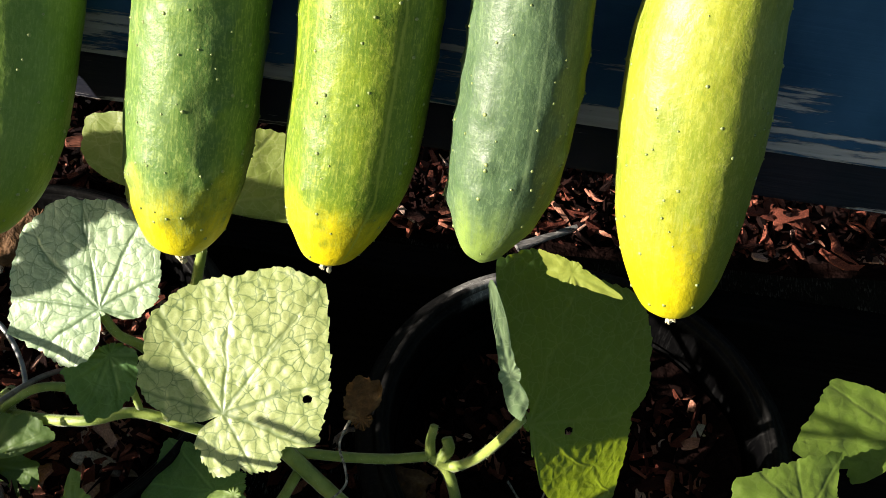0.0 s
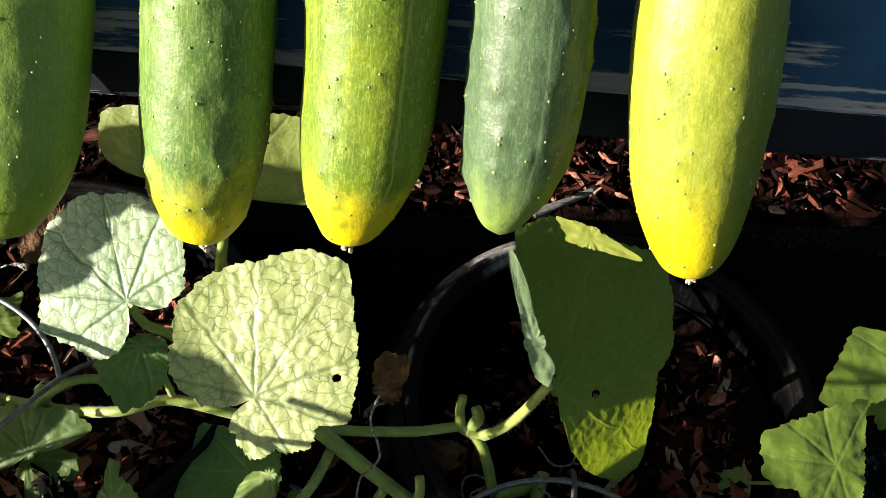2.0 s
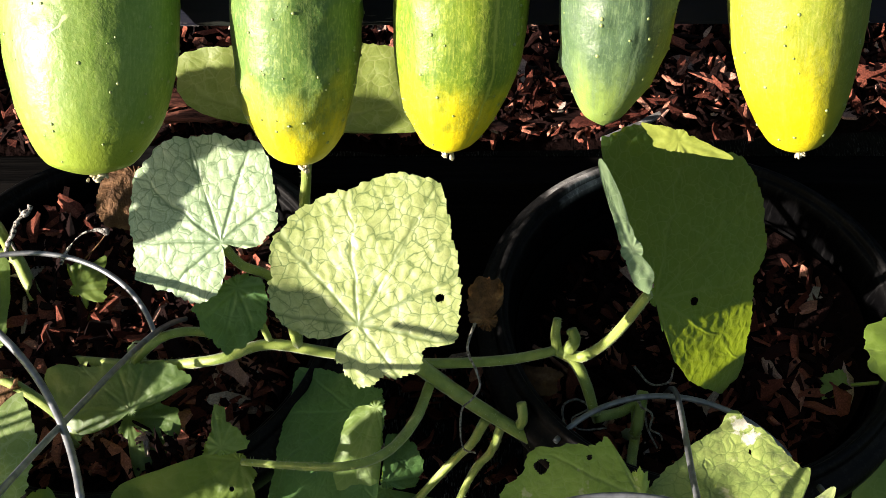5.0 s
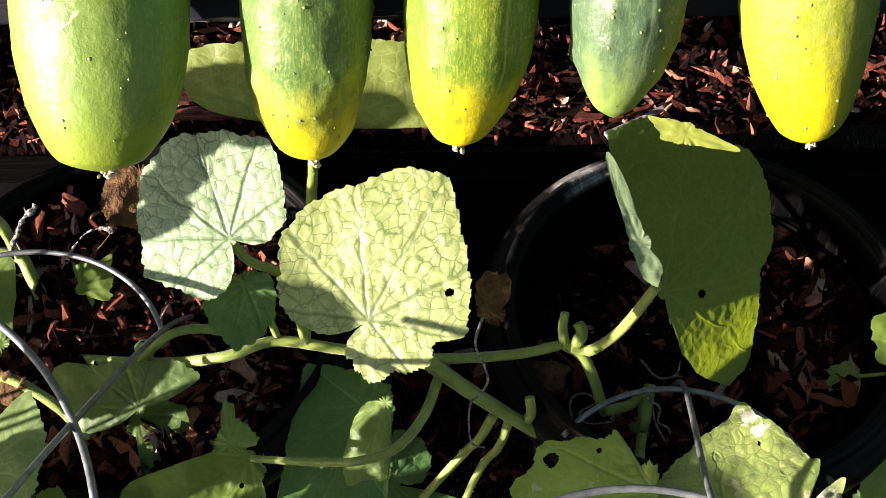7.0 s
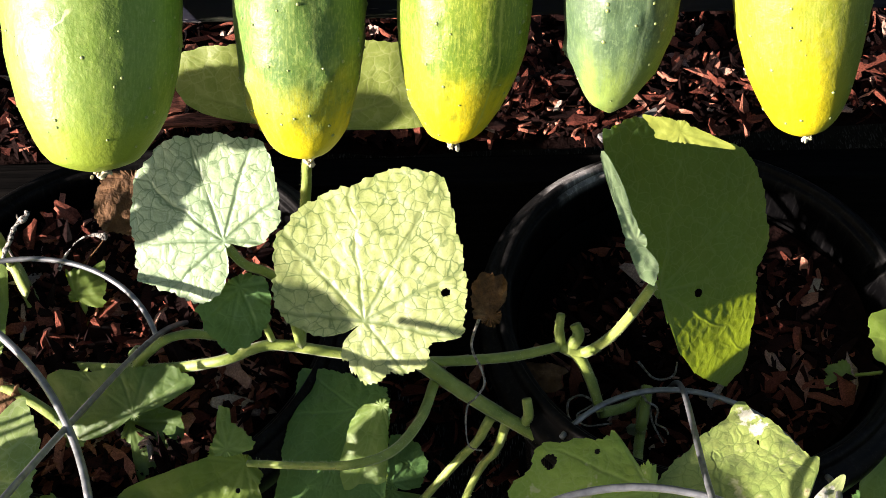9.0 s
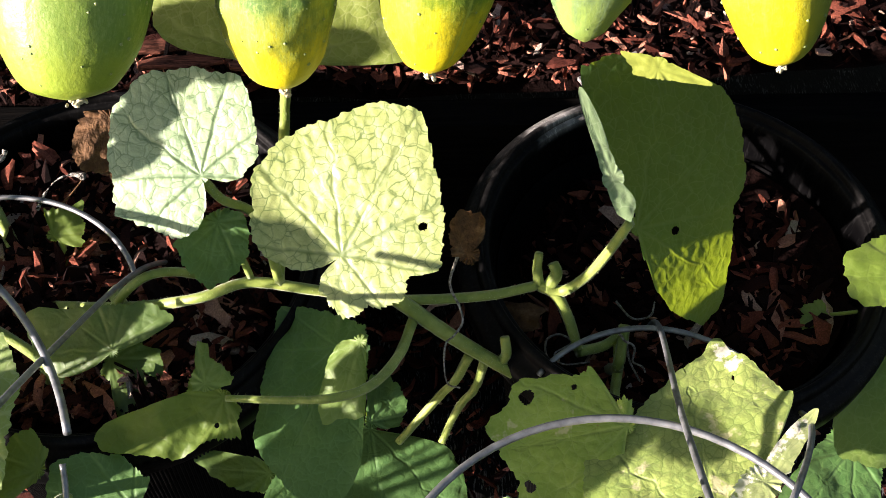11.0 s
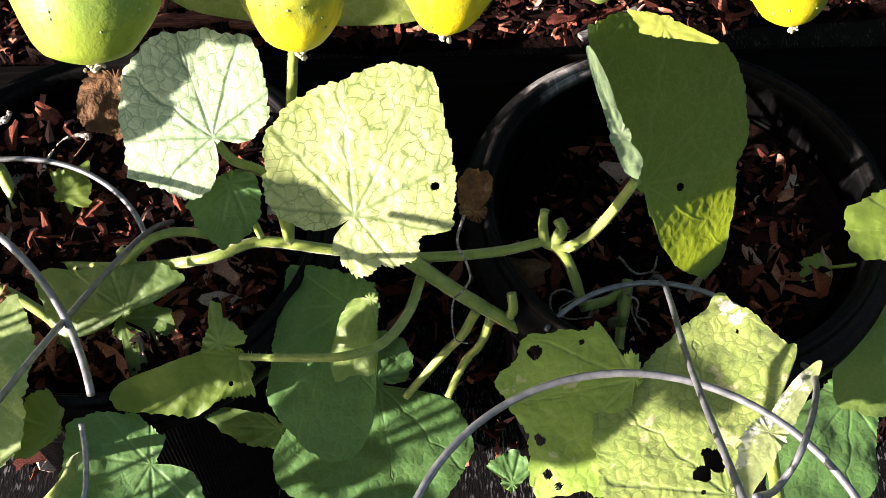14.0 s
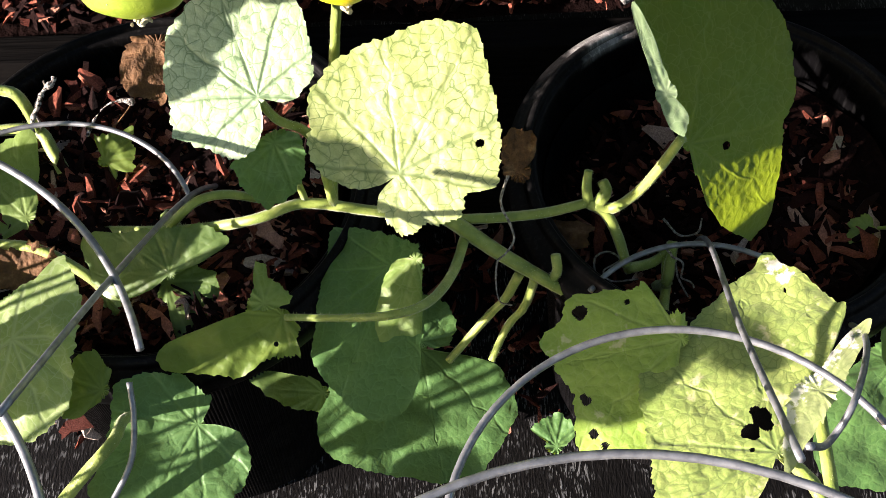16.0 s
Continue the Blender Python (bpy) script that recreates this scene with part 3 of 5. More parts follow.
def pot(at, r, h, mulch_z, seed, label, sunk=0.004, slope=0.0):
    base = empty("plant_pot", (at[0], at[1], 0), label, "plant pot", "black nursery pots")
    rb = r * 0.80
    zs = [0.0] + [0.006 + (h - 0.045) * i / 12 for i in range(13)]
    outer = [(rb * 0.2, 0.0), (rb, 0.0)] + [(rb + (r - 0.006 - rb) * z / h, z) for z in zs[1:]]
    inner = [(r - 0.010, h - 0.035), (r - 0.012, h - 0.06), (rb - 0.004, 0.02), (rb * 0.2, 0.018)]

    def flute(i, a, z):
        if 1 < i < 14:
            return 0.0006 * (1 if sin(288 * a + 0.01) > 0 else -1) * min(1, (i - 1) / 3)
        return 0.0

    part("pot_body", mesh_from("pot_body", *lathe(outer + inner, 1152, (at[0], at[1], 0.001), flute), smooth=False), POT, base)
    rim = [(r - 0.008, h - 0.042), (r + 0.004, h - 0.041), (r + 0.011, h - 0.037), (r + 0.0145, h - 0.030), (r + 0.0158, h - 0.018), (r + 0.0148, h - 0.0130), (r + 0.0100, h - 0.0098), (r + 0.0060, h - 0.0080), (r + 0.0050, h - 0.0055),
           (r + 0.0045, h - 0.0020), (r + 0.0028, h - 0.0004), (r + 0.0008, h), (r - 0.0006, h - 0.0012), (r - 0.0012, h - 0.0040), (r - 0.0018, h - 0.0050), (r - 0.0030, h - 0.0048), (r - 0.0045, h - 0.0065),
           (r - 0.006, h - 0.014), (r - 0.0085, h - 0.030), (r - 0.008, h - 0.042)]
    part("rim", mesh_from("rim", *lathe(rim, 128, (at[0], at[1], 0.001))), POT_RIM, base, "glossy rolled black rim, dust and a painted sunlit patch on its shoulder")
    rng = random.Random(seed)

    def level(x, y):
        return mulch_z + 0.010 * noise.noise((x * 16, y * 16, seed)) + slope * (x - at[0])

    verts, faces = [(at[0], at[1], level(*at) - 0.006)], []
    nr, na = 24, 96
    for i in range(1, nr + 1):
        for k in range(na):
            a, q = 2 * pi * k / na, (r - 0.013) * i / nr
            x, y = at[0] + q * cos(a), at[1] + q * sin(a)
            verts.append((x, y, level(x, y) - 0.007))
    for k in range(na):
        faces.append((0, 1 + k, 1 + (k + 1) % na))
        for i in range(nr - 1):
            a, b = 1 + i * na, 1 + (i + 1) * na
            faces.append((a + k, b + k, b + (k + 1) % na, a + (k + 1) % na))
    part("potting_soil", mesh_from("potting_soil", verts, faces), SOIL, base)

    def spot():
        a, q = rng.uniform(0, 2 * pi), (r - 0.022) * sqrt(rng.random())
        x, y = at[0] + q * cos(a), at[1] + q * sin(a)
        return x, y, level(x, y) - sunk + 0.010 * rng.random()

    m = part("bark_mulch", mesh_from("bark_mulch", *chips(rng, 3000, spot, (0.005, 0.038), 0.5), smooth=False), CHIP)
    tagged(m, "red-dyed bark mulch filling a black pot", "mulch", kind="stuff")
    return base


POT_RIGHT, POT_LEFT = (0.138, 0.228), (-0.211, 0.218)
pot(POT_RIGHT, 0.120, 0.257, 0.213, 2, "black ribbed plastic nursery pot in the plank's shade", 0.017, 0.25)
pot(POT_LEFT, 0.126, 0.270, 0.247, 3, "black ribbed plastic nursery pot, partly sunlit", slope=0.032)


def loose_mulch():
    """Chips fallen on the earth between and before the pots."""
    rng = random.Random(9)

    def spot():
        while True:
            x, y = rng.uniform(-0.35, 0.35), rng.uniform(0.17, 0.35)
            if all((x - p[0]) ** 2 + (y - p[1]) ** 2 > 0.103**2 for p in (POT_LEFT, POT_RIGHT)):
                return x, y, 0.004 + 0.006 * rng.random()

    m = part("bark_mulch", mesh_from("bark_mulch", *chips(rng, 700, spot), smooth=False), CHIP)
    tagged(m, "red-dyed bark chips scattered on the earth", "mulch", kind="stuff")


loose_mulch()


# ---- cucumbers leaning on the plank ----
def between(table, s, col):
    """Smooth value of a short table of (mm along, half width, drift) at s metres."""
    x = s * 1000
    if x >= table[-1][0]:
        return table[-1][col] / 1000
    i = max(j for j in range(len(table) - 1) if table[j][0] <= x)
    p = [table[min(max(i + j, 0), len(table) - 1)] for j in (-1, 0, 1, 2)]
    span = p[2][0] - p[1][0]
    t = (x - p[1][0]) / span
    m1 = (p[2][col] - p[0][col]) / max(1e-6, p[2][0] - p[0][0]) * span
    m2 = (p[3][col] - p[1][col]) / max(1e-6, p[3][0] - p[1][0]) * span
    h = (2 * t**3 - 3 * t * t + 1) * p[1][col] + (t**3 - 2 * t * t + t) * m1 + (3 * t * t - 2 * t**3) * p[2][col] + (t**3 - t * t) * m2
    return h / 1000


def cucumber(tip, slope, table, material, seed, warts=78, label="", length=0.195, lump=(0.0005, 0.0034), flat=0.95, blisters=(), twist=0.0, scar=(0.0, 0.0)):
    """A ripe slicing cucumber, blossom end down, lying against the plank. table: mm from the tip, half width, sideways drift."""
    rng = random.Random(seed)
    tip = Vector(tip)
    d = Vector((0, slope, 1)).normalized()
    side = Vector((1, 0, 0))
    front = side.cross(d).normalized()
    base = empty("cucumber", tip, label, "cucumber", "cucumbers leaning on the plank")
    na, nl = 144, 150
    spots = []
    for _ in range(warts):
        spots.append((0.03 + 0.94 * rng.random(), rng.uniform(0, 2 * pi), rng.uniform(0.45, 1.2)))
    verts, faces, uvs, knob = [], [], [], []
    for i in range(nl + 1):
        s = (i / nl) ** 1.35
        r = between(table, s * length, 1)
        if s < 0.028:
            r *= sqrt(max(0.0, 1 - (1 - s / 0.028) ** 2))
        if s > 0.74:
            r *= sqrt(max(0.0, 1 - ((s - 0.74) / 0.265) ** 2.6))
        c = tip + d * (s * length) + side * between(table, s * length, 2)
        for k in range(na):
            a = 2 * pi * k / na
            deep = min(1.0, r / 0.020)
            rr = r * (1 + deep * (0.022 * cos(3 * (a - 1.38 - twist)) + 0.010 * cos(5 * a - seed)))
            w = Vector((cos(a) * 1.6, sin(a) * 1.6, s * 5 + seed))
            rr *= 1 + deep * (0.012 * noise.noise(w) + 0.009 * noise.noise(w * 3) + 0.004 * noise.noise(w * 9))
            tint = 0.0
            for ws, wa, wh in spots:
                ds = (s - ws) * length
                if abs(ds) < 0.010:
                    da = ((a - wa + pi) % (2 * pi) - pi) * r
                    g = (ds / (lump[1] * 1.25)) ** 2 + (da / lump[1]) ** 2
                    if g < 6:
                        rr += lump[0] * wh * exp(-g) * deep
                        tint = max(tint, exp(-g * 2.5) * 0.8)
            for ws, wa, wide, high in blisters:
                g = ((s * length - ws) / (wide * 1.2)) ** 2 + (((a - wa + pi) % (2 * pi) - pi) * r / wide) ** 2
                if g < 6:
                    rr += high * exp(-g)
                    tint = max(tint, exp(-g) * 0.9)
            verts.append(c + (side * cos(a) + front * sin(a) * flat) * rr)
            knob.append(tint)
            uvs.append((k / na if k <= na // 2 else 1 - k / na, s))
    for i in range(nl):
        for k in range(na):
            faces.append((i * na + k, (i + 1) * na + k, (i + 1) * na + (k + 1) % na, i * na + (k + 1) % na))
    me = mesh_from("fruit", verts, faces, uvs=uvs)
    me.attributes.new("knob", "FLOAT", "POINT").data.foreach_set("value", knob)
    part("fruit", me, material, base)
    sv, sf = [], []
    for ws, wa, wh in spots:
        i, k = min(nl, round(ws ** (1 / 1.35) * nl)), round(wa / (2 * pi) * na) % na
        p = verts[i * na + k]
        out = (p - (tip + d * (ws * length) + side * between(table, ws * length, 2))).normalized()
        t1 = out.cross(d).normalized()
        t2 = out.cross(t1)
        b = len(sv)
        rad, high = rng.uniform(0.0004, 0.0010), rng.uniform(0.0002, 0.0007)
        for f, up in ((1.0, -0.0003), (0.8, high * 0.6)):
            for j in range(6):
                sv.append(p + out * up + (t1 * cos(j * pi / 3) + t2 * sin(j * pi / 3)) * rad * f)
        sv.append(p + out * high)
        sf += [(b + j, b + (j + 1) % 6, b + 6 + (j + 1) % 6, b + 6 + j) for j in range(6)]
        sf += [(b + 6 + j, b + 6 + (j + 1) % 6, b + 12) for j in range(6)]
    tagged(part("spines", mesh_from("spines", sv, sf), WART, base), "tiny pale spine stubs on low warts", kind="stuff")
    if scar is None:
        return base
    bm = bmesh.new()
    end = tip + side * scar[0]
    for j in range(12):
        o = end + side * rng.uniform(-1, 1) * (scar[1] + 0.0016) + front * rng.uniform(-0.001, 0.002) - d * rng.uniform(-0.001, 0.0024)
        turn = Euler((rng.uniform(0, 3), rng.uniform(0, 3), rng.uniform(0, 3)))
        bmesh.ops.create_icosphere(bm, subdivisions=1, radius=rng.uniform(0.0008, 0.0015), matrix=Matrix.LocRotScale(o, turn, (1.0, 0.6, 1.3)))
    part("blossom_scar", bm, PALE, base, "ragged dry pale blossom scar")
    return base


SKIN_A = cucumber_material("skin_pale_green", (0.15, 0.21, 0.020), (0.120, 0.190, 0.026), (0.075, 0.140, 0.014), (0.17, 0.235, 0.055), 0.10, scar=(0.300, 0.32))
SKIN_B = cucumber_material("skin_green_yellow_tip", (0.42, 0.37, 0.004), (0.108, 0.180, 0.030), (0.050, 0.104, 0.018), (0.205, 0.265, 0.070), 0.135, 0.7)
SKIN_C = cucumber_material("skin_mottled_yellow", (0.44, 0.36, 0.004), (0.145, 0.198, 0.010), (0.060, 0.112, 0.007), (0.25, 0.29, 0.04), 0.125, 0.6, line=0.165)
SKIN_D = cucumber_material("skin_blue_green", (0.13, 0.19, 0.040), (0.075, 0.125, 0.052), (0.040, 0.074, 0.032), (0.115, 0.170, 0.078), 0.10, 0.8, side=((0.16, 0.18, 0.009), 0.085, 0.03), line=0.205)
SKIN_E = cucumber_material("skin_ripe_yellow", (0.36, 0.31, 0.003), (0.195, 0.215, 0.016), (0.105, 0.145, 0.011), (0.23, 0.25, 0.052), 0.20, side=((0.09, 0.13, 0.015), 0.27, 0.10))

SHAPE_A = ((0, 10.5, -0.5), (2, 14.5, -0.5), (5, 18.3, -0.5), (10, 22.6, -0.2), (20, 28.5, 1.0), (30, 32.2, 1.4), (40, 34.6, 1.8), (50, 36.2, 2.0), (60, 37.0, 2.4), (80, 37.4, 3.0), (130, 37.0, 4.0), (200, 36.0, 4.0))
SHAPE_B = ((0, 3.6, 0.0), (2, 7.6, -0.8), (5, 11.7, -1.4), (10, 15.8, -1.2), (20, 20.5, -1.0), (30, 23.7, -0.8), (40, 25.7, -0.5), (50, 26.6, 0.0), (60, 27.2, 0.4), (80, 27.4, 1.4), (100, 27.4, 2.5), (130, 27.4, 3.4), (200, 27.0, 5.0))
SHAPE_C = ((0, 3.8, -0.4), (2, 7.0, -0.4), (5, 10.9, -0.2), (10, 14.7, 0.7), (20, 20.1, 1.9), (30, 23.7, 3.1), (40, 26.2, 4.4), (50, 27.2, 5.2), (60, 27.7, 5.8), (80, 27.9, 6.8), (100, 28.5, 7.4), (130, 29.0, 7.4), (200, 28.0, 7.4))
SHAPE_D = ((0, 3.0, 0.0), (2, 5.4, 0.0), (5, 8.4, 0.0), (10, 11.8, 0.4), (20, 17.2, 2.0), (30, 20.5, 2.8), (40, 22.5, 3.3), (50, 23.6, 3.9), (60, 24.0, 4.2), (80, 24.2, 4.8), (100, 24.1, 4.6), (130, 23.8, 3.2), (200, 23.0, 3.0))
SHAPE_E = ((0, 4.6, -2.6), (2, 8.0, -2.6), (5, 11.2, -2.6), (10, 14.8, -2.6), (20, 19.5, -3.7), (30, 22.6, -5.0), (40, 24.8, -6.0), (50, 26.4, -6.7), (60, 27.5, -7.4), (80, 29.2, -8.2), (100, 29.6, -9.2), (120, 28.8, -10.0), (135, 27.2, -9.6), (200, 25.0, -8.0))
BLISTERS = ((0.074, 1.02, 0.0030, 0.0008), (0.034, 1.16, 0.0030, 0.0007), (0.043, 1.02, 0.0032, 0.0007), (0.020, 1.13, 0.0028, 0.0005), (0.052, 1.22, 0.0030, 0.0006), (0.100, 1.15, 0.0030, 0.0006), (0.060, 0.95, 0.0028, 0.0005), (0.028, 0.98, 0.0026, 0.0005))

cucumber((-0.1588, 0.138, 0.480), 0.90, SHAPE_A, SKIN_A, 21, 120, lump=(0.0003, 0.0026), flat=0.72, scar=(0.001, 0.003), label="fat pale green cucumber with a small scar, leaning on the plank")
cucumber((-0.0720, 0.157, 0.465), 0.50, SHAPE_B, SKIN_B, 22, 170, lump=(0.0007, 0.0038), blisters=BLISTERS, label="bumpy green cucumber with a yellow blossom end")
cucumber((-0.0080, 0.157, 0.473), 0.50, SHAPE_C, SKIN_C, 23, 170, lump=(0.0004, 0.0028), scar=(-0.001, 0.0006), label="mottled yellow-green cucumber with a golden blossom end")
cucumber((0.0572, 0.157, 0.490), 0.50, SHAPE_D, SKIN_D, 24, 170, lump=(0.0008, 0.0034), twist=0.2, scar=None, label="dark blue-green cucumber with a pale stripe")
cucumber((0.1400, 0.149, 0.482), 0.50, SHAPE_E, SKIN_E, 25, 150, lump=(0.0004, 0.0028), label="large ripe yellow cucumber, greener on one side")


# ---- leaves ----
def lobed(radii, a):
    """Radius at the angle a from the midrib: cyclic cubic through the lobes' lengths."""
    n = len(radii)
    f = (a / (2 * pi) * n) % n
    i, t = int(f), f - int(f)
    p = [radii[(i + j) % n] for j in (-1, 0, 1, 2)]
    v = 0.5 * (2 * p[1] + (p[2] - p[0]) * t + (2 * p[0] - 5 * p[1] + 4 * p[2] - p[3]) * t * t + (3 * p[1] - p[0] - 3 * p[2] + p[3]) * t**3)
    return max(min(p[1], p[2]) * 0.8, v)


def leaf(base, mid, normal, radii, material, parent, seed=0, cup=0.0, droop=0.0, ripple=0.0025, holes=(), name="leaf", label="", teeth=0.0008, bend=None, ragged=0.0016):
    """One palmate leaf. base: where its stalk meets it; mid: along the midrib; radii: lobe lengths in mm, anticlockwise from the midrib."""
    rng = random.Random(seed)
    base, m, n = Vector(base), Vector(mid).normalized(), Vector(normal).normalized()
    m = (m - n * m.dot(n)).normalized()
    l = n.cross(m)
    na, nr = (440, 110) if holes else (224, 34)
    big = max(radii) / 1000
    verts, uvs, faces = [base.copy()], [(0.0, 0.0)], []
    count = max(24, int(big * 900))
    for i in range(1, nr + 1):
        f = (i / nr) ** 0.85
        for k in range(na):
            a = 2 * pi * k / na
            rim = lobed(radii, a) / 1000
            saw = (a * count / (2 * pi) + 0.25 * noise.noise((a * 5, seed, 0))) % 1.0
            edge = (teeth * (saw - 0.4) * 1.6 + ragged * (noise.noise((cos(a) * 6, sin(a) * 6, seed)) + 0.4 * noise.noise((cos(a) * 19, sin(a) * 19, seed)))) * min(1.0, rim / 0.02)
            r = rim * f + edge * f**6
            x, y = r * cos(a), r * sin(a)
            h = cup * (r / big) ** 2 - droop * max(0.0, x / big) ** 2
            h += ripple * (noise.noise((x * 34, y * 34, seed)) * 1.2 + 0.5 * noise.noise((x * 80, y * 80, seed + 5))) * min(1.0, r / 0.02)
            h += 0.0004 * noise.noise((x * 230, y * 230, seed + 9))
            h += ripple * 0.9 * f**3 * noise.noise((cos(a) * 3.2, sin(a) * 3.2, seed + 2))
            if bend:
                h -= bend[2] * max(0.0, (m * x + l * y).dot(Vector(bend[0])) - bend[1]) ** 2
            for va in (0.0, 0.62, -0.62, 1.25, -1.25, 1.95, -1.95):
                dv = r * abs((a - va + pi) % (2 * pi) - pi)
                if dv < 0.006:
                    h -= 0.0002 * exp(-((dv / 0.0014) ** 2)) * min(1.0, r / 0.01)
            verts.append(base + m * x + l * y + n * h)
            uvs.append((x, y))
    gone = []
    for hx, hy, hr in holes:
        gone.append((hx / 1000, hy / 1000, hr / 1000))

    def open_at(ids):
        x = sum(uvs[i][0] for i in ids) / len(ids)
        y = sum(uvs[i][1] for i in ids) / len(ids)
        return any((x - hx) ** 2 + (y - hy) ** 2 < (hr * (1 + 0.3 * noise.noise((x * 200, y * 200, 1)))) ** 2 for hx, hy, hr in gone)

    for k in range(na):
        faces.append((0, 1 + k, 1 + (k + 1) % na))
    for i in range(nr - 1):
        a, b = 1 + i * na, 1 + (i + 1) * na
        for k in range(na):
            ids = (a + k, b + k, b + (k + 1) % na, a + (k + 1) % na)
            if not (gone and open_at(ids)):
                faces.append(ids)
    return part(name, mesh_from(name, verts, faces, uvs=uvs), material, parent, label)


def hairs(line, r, rng, count):
    """Short bristles standing off a stalk."""
    verts, faces = [], []
    pts = smooth_line(line, 8)
    for _ in range(count):
        i = rng.randrange(len(pts) - 1)
        p = pts[i].lerp(pts[i + 1], rng.random())
        d = (pts[i + 1] - pts[i]).normalized()
        o = Vector((rng.gauss(0, 1), rng.gauss(0, 1), rng.gauss(0, 1)))
        o = (o - d * o.dot(d)).normalized()
        s = o.cross(d) * 0.0002
        b = len(verts)
        ln = rng.uniform(0.0004, 0.0013)
        verts += [p + o * r * 0.8 + s, p + o * r * 0.8 - s, p + o * r * 0.8 + d * 0.0002, p + o * (r + ln)]
        faces += [(b, b + 1, b + 3), (b + 1, b + 2, b + 3), (b + 2, b, b + 3)]
    return verts, faces


def stalk(name, points, r0, r1, parent, seed=0, bristles=130, label=""):
    ob = rod(name, points, r0, r1, STEM, parent, label, sides=12, per=8, lumps=0.07, ribs=0.10)
    hair = part("bristles", mesh_from("bristles", *hairs(points, (r0 + r1) / 2, random.Random(seed), int(bristles * 1.6)), smooth=False), SPINE, ob)
    tagged(hair, "short pale bristles", kind="stuff")
    return ob


LEAVES = {}
LEAVES["L1"] = ((-0.1266, 0.1795, 0.3808), (-0.318, 0.728, 0.607), (-0.080, -0.659, 0.748),
    [56, 58, 59, 59, 58, 57, 57, 55, 53, 51, 50, 49, 48, 47, 47, 48, 48, 48, 44, 42, 39, 37, 37, 36, 35, 33, 31, 29, 25, 20, 16, 9, 4, 4, 4, 4, 4, 4, 4, 4, 4, 4, 13, 16, 20, 22, 24, 28, 31, 32, 33, 36, 38, 40, 43, 47, 51, 54, 53, 53, 53, 55, 55, 55])
LEAVES["L2"] = ((-0.0550, 0.1390, 0.3660), (0.476, 0.639, 0.604), (-0.183, -0.600, 0.779),
    [81, 80, 79, 78, 76, 74, 71, 70, 68, 68, 67, 67, 66, 67, 65, 64, 63, 63, 61, 57, 54, 50, 49, 48, 47, 46, 43, 41, 38, 33, 29, 26, 22, 19, 14, 10, 4, 9, 15, 17, 19, 21, 22, 22, 23, 25, 26, 27, 29, 31, 31, 31, 31, 30, 29, 29, 30, 32, 33, 35, 36, 38, 37, 37, 36, 35, 37, 45, 50, 50, 50, 51, 51, 53, 54, 55, 56, 58, 60, 62, 64, 68, 72, 78])
LEAVES["L3"] = ((0.1005, 0.1836, 0.3256), (0.684, 0.687, 0.245), (0.360, -0.610, 0.705),
    [90, 93, 94, 94, 92, 90, 89, 89, 89, 90, 90, 92, 95, 95, 93, 91, 88, 45, 22, 14, 4, 4, 4, 4, 4, 4, 4, 4, 4, 4, 4, 4, 4, 4, 4, 4, 4, 4, 4, 4, 4, 4, 4, 4, 4, 4, 4, 4, 4, 4, 4, 4, 4, 4, 4, 4, 17, 19, 36, 43, 55, 61, 69, 78, 91, 92, 93, 88, 82, 77, 74, 71, 69, 67, 66, 66, 65, 70, 74, 77, 79, 81, 84, 87])
LEAVES["L3fold"] = ((0.0840, 0.1880, 0.3630), (-0.344, 0.699, 0.628), (0.154, -0.617, 0.772),
    [51, 25, 15, 11, 9, 7, 6, 6, 6, 6, 6, 6, 6, 6, 6, 6, 6, 6, 7, 8, 10, 13, 18, 21, 24, 22, 20, 18, 13, 8, 6, 6, 6, 6, 6, 6, 6, 6, 6, 6, 6, 6, 6, 7, 8, 11, 15, 33])
LEAVES["L3top"] = ((0.1090, 0.2370, 0.3940), (0.929, -0.362, -0.075), (-0.153, -0.560, 0.814),
    [30, 19, 13, 10, 9, 7, 6, 6, 6, 6, 6, 6, 6, 6, 6, 6, 6, 6, 7, 8, 10, 12, 15, 21, 18, 16, 14, 13, 13, 12, 10, 8, 8, 7, 7, 6, 6, 6, 6, 6, 6, 7, 7, 8, 9, 11, 14, 20])
LEAVES["L4"] = ((-0.1210, 0.1680, 0.3570), (-0.221, -0.780, -0.585), (0.000, -0.600, 0.800),
    [32, 34, 32, 31, 29, 27, 25, 24, 22, 20, 18, 17, 16, 15, 15, 14, 14, 13, 11, 10, 9, 9, 8, 7, 7, 7, 6, 6, 6, 6, 6, 6, 6, 7, 7, 7, 8, 9, 11, 13, 17, 24, 25, 26, 27, 28, 29, 30])
LEAVES["L5"] = ((-0.0658, 0.1423, 0.2768), (-0.341, -0.935, -0.102), (-0.259, -0.011, 0.966),
    [81, 86, 90, 94, 91, 84, 72, 55, 44, 37, 32, 29, 26, 24, 23, 22, 21, 21, 20, 19, 19, 19, 19, 19, 19, 20, 19, 18, 18, 18, 18, 18, 18, 18, 19, 20, 21, 22, 24, 26, 29, 33, 37, 41, 47, 47, 45, 43, 41, 40, 40, 40, 41, 42, 43, 45, 48, 51, 55, 60, 67, 71, 74, 77])
LEAVES["L5f"] = ((-0.0502, 0.1291, 0.3020), (-0.299, -0.755, -0.584), (-0.303, -0.505, 0.808),
    [52, 55, 59, 34, 15, 10, 7, 6, 5, 4, 4, 4, 4, 4, 4, 4, 4, 4, 4, 4, 4, 4, 4, 4, 4, 4, 4, 4, 4, 4, 4, 4, 4, 4, 4, 4, 4, 6, 10, 12, 14, 16, 20, 23, 28, 37, 43, 49])
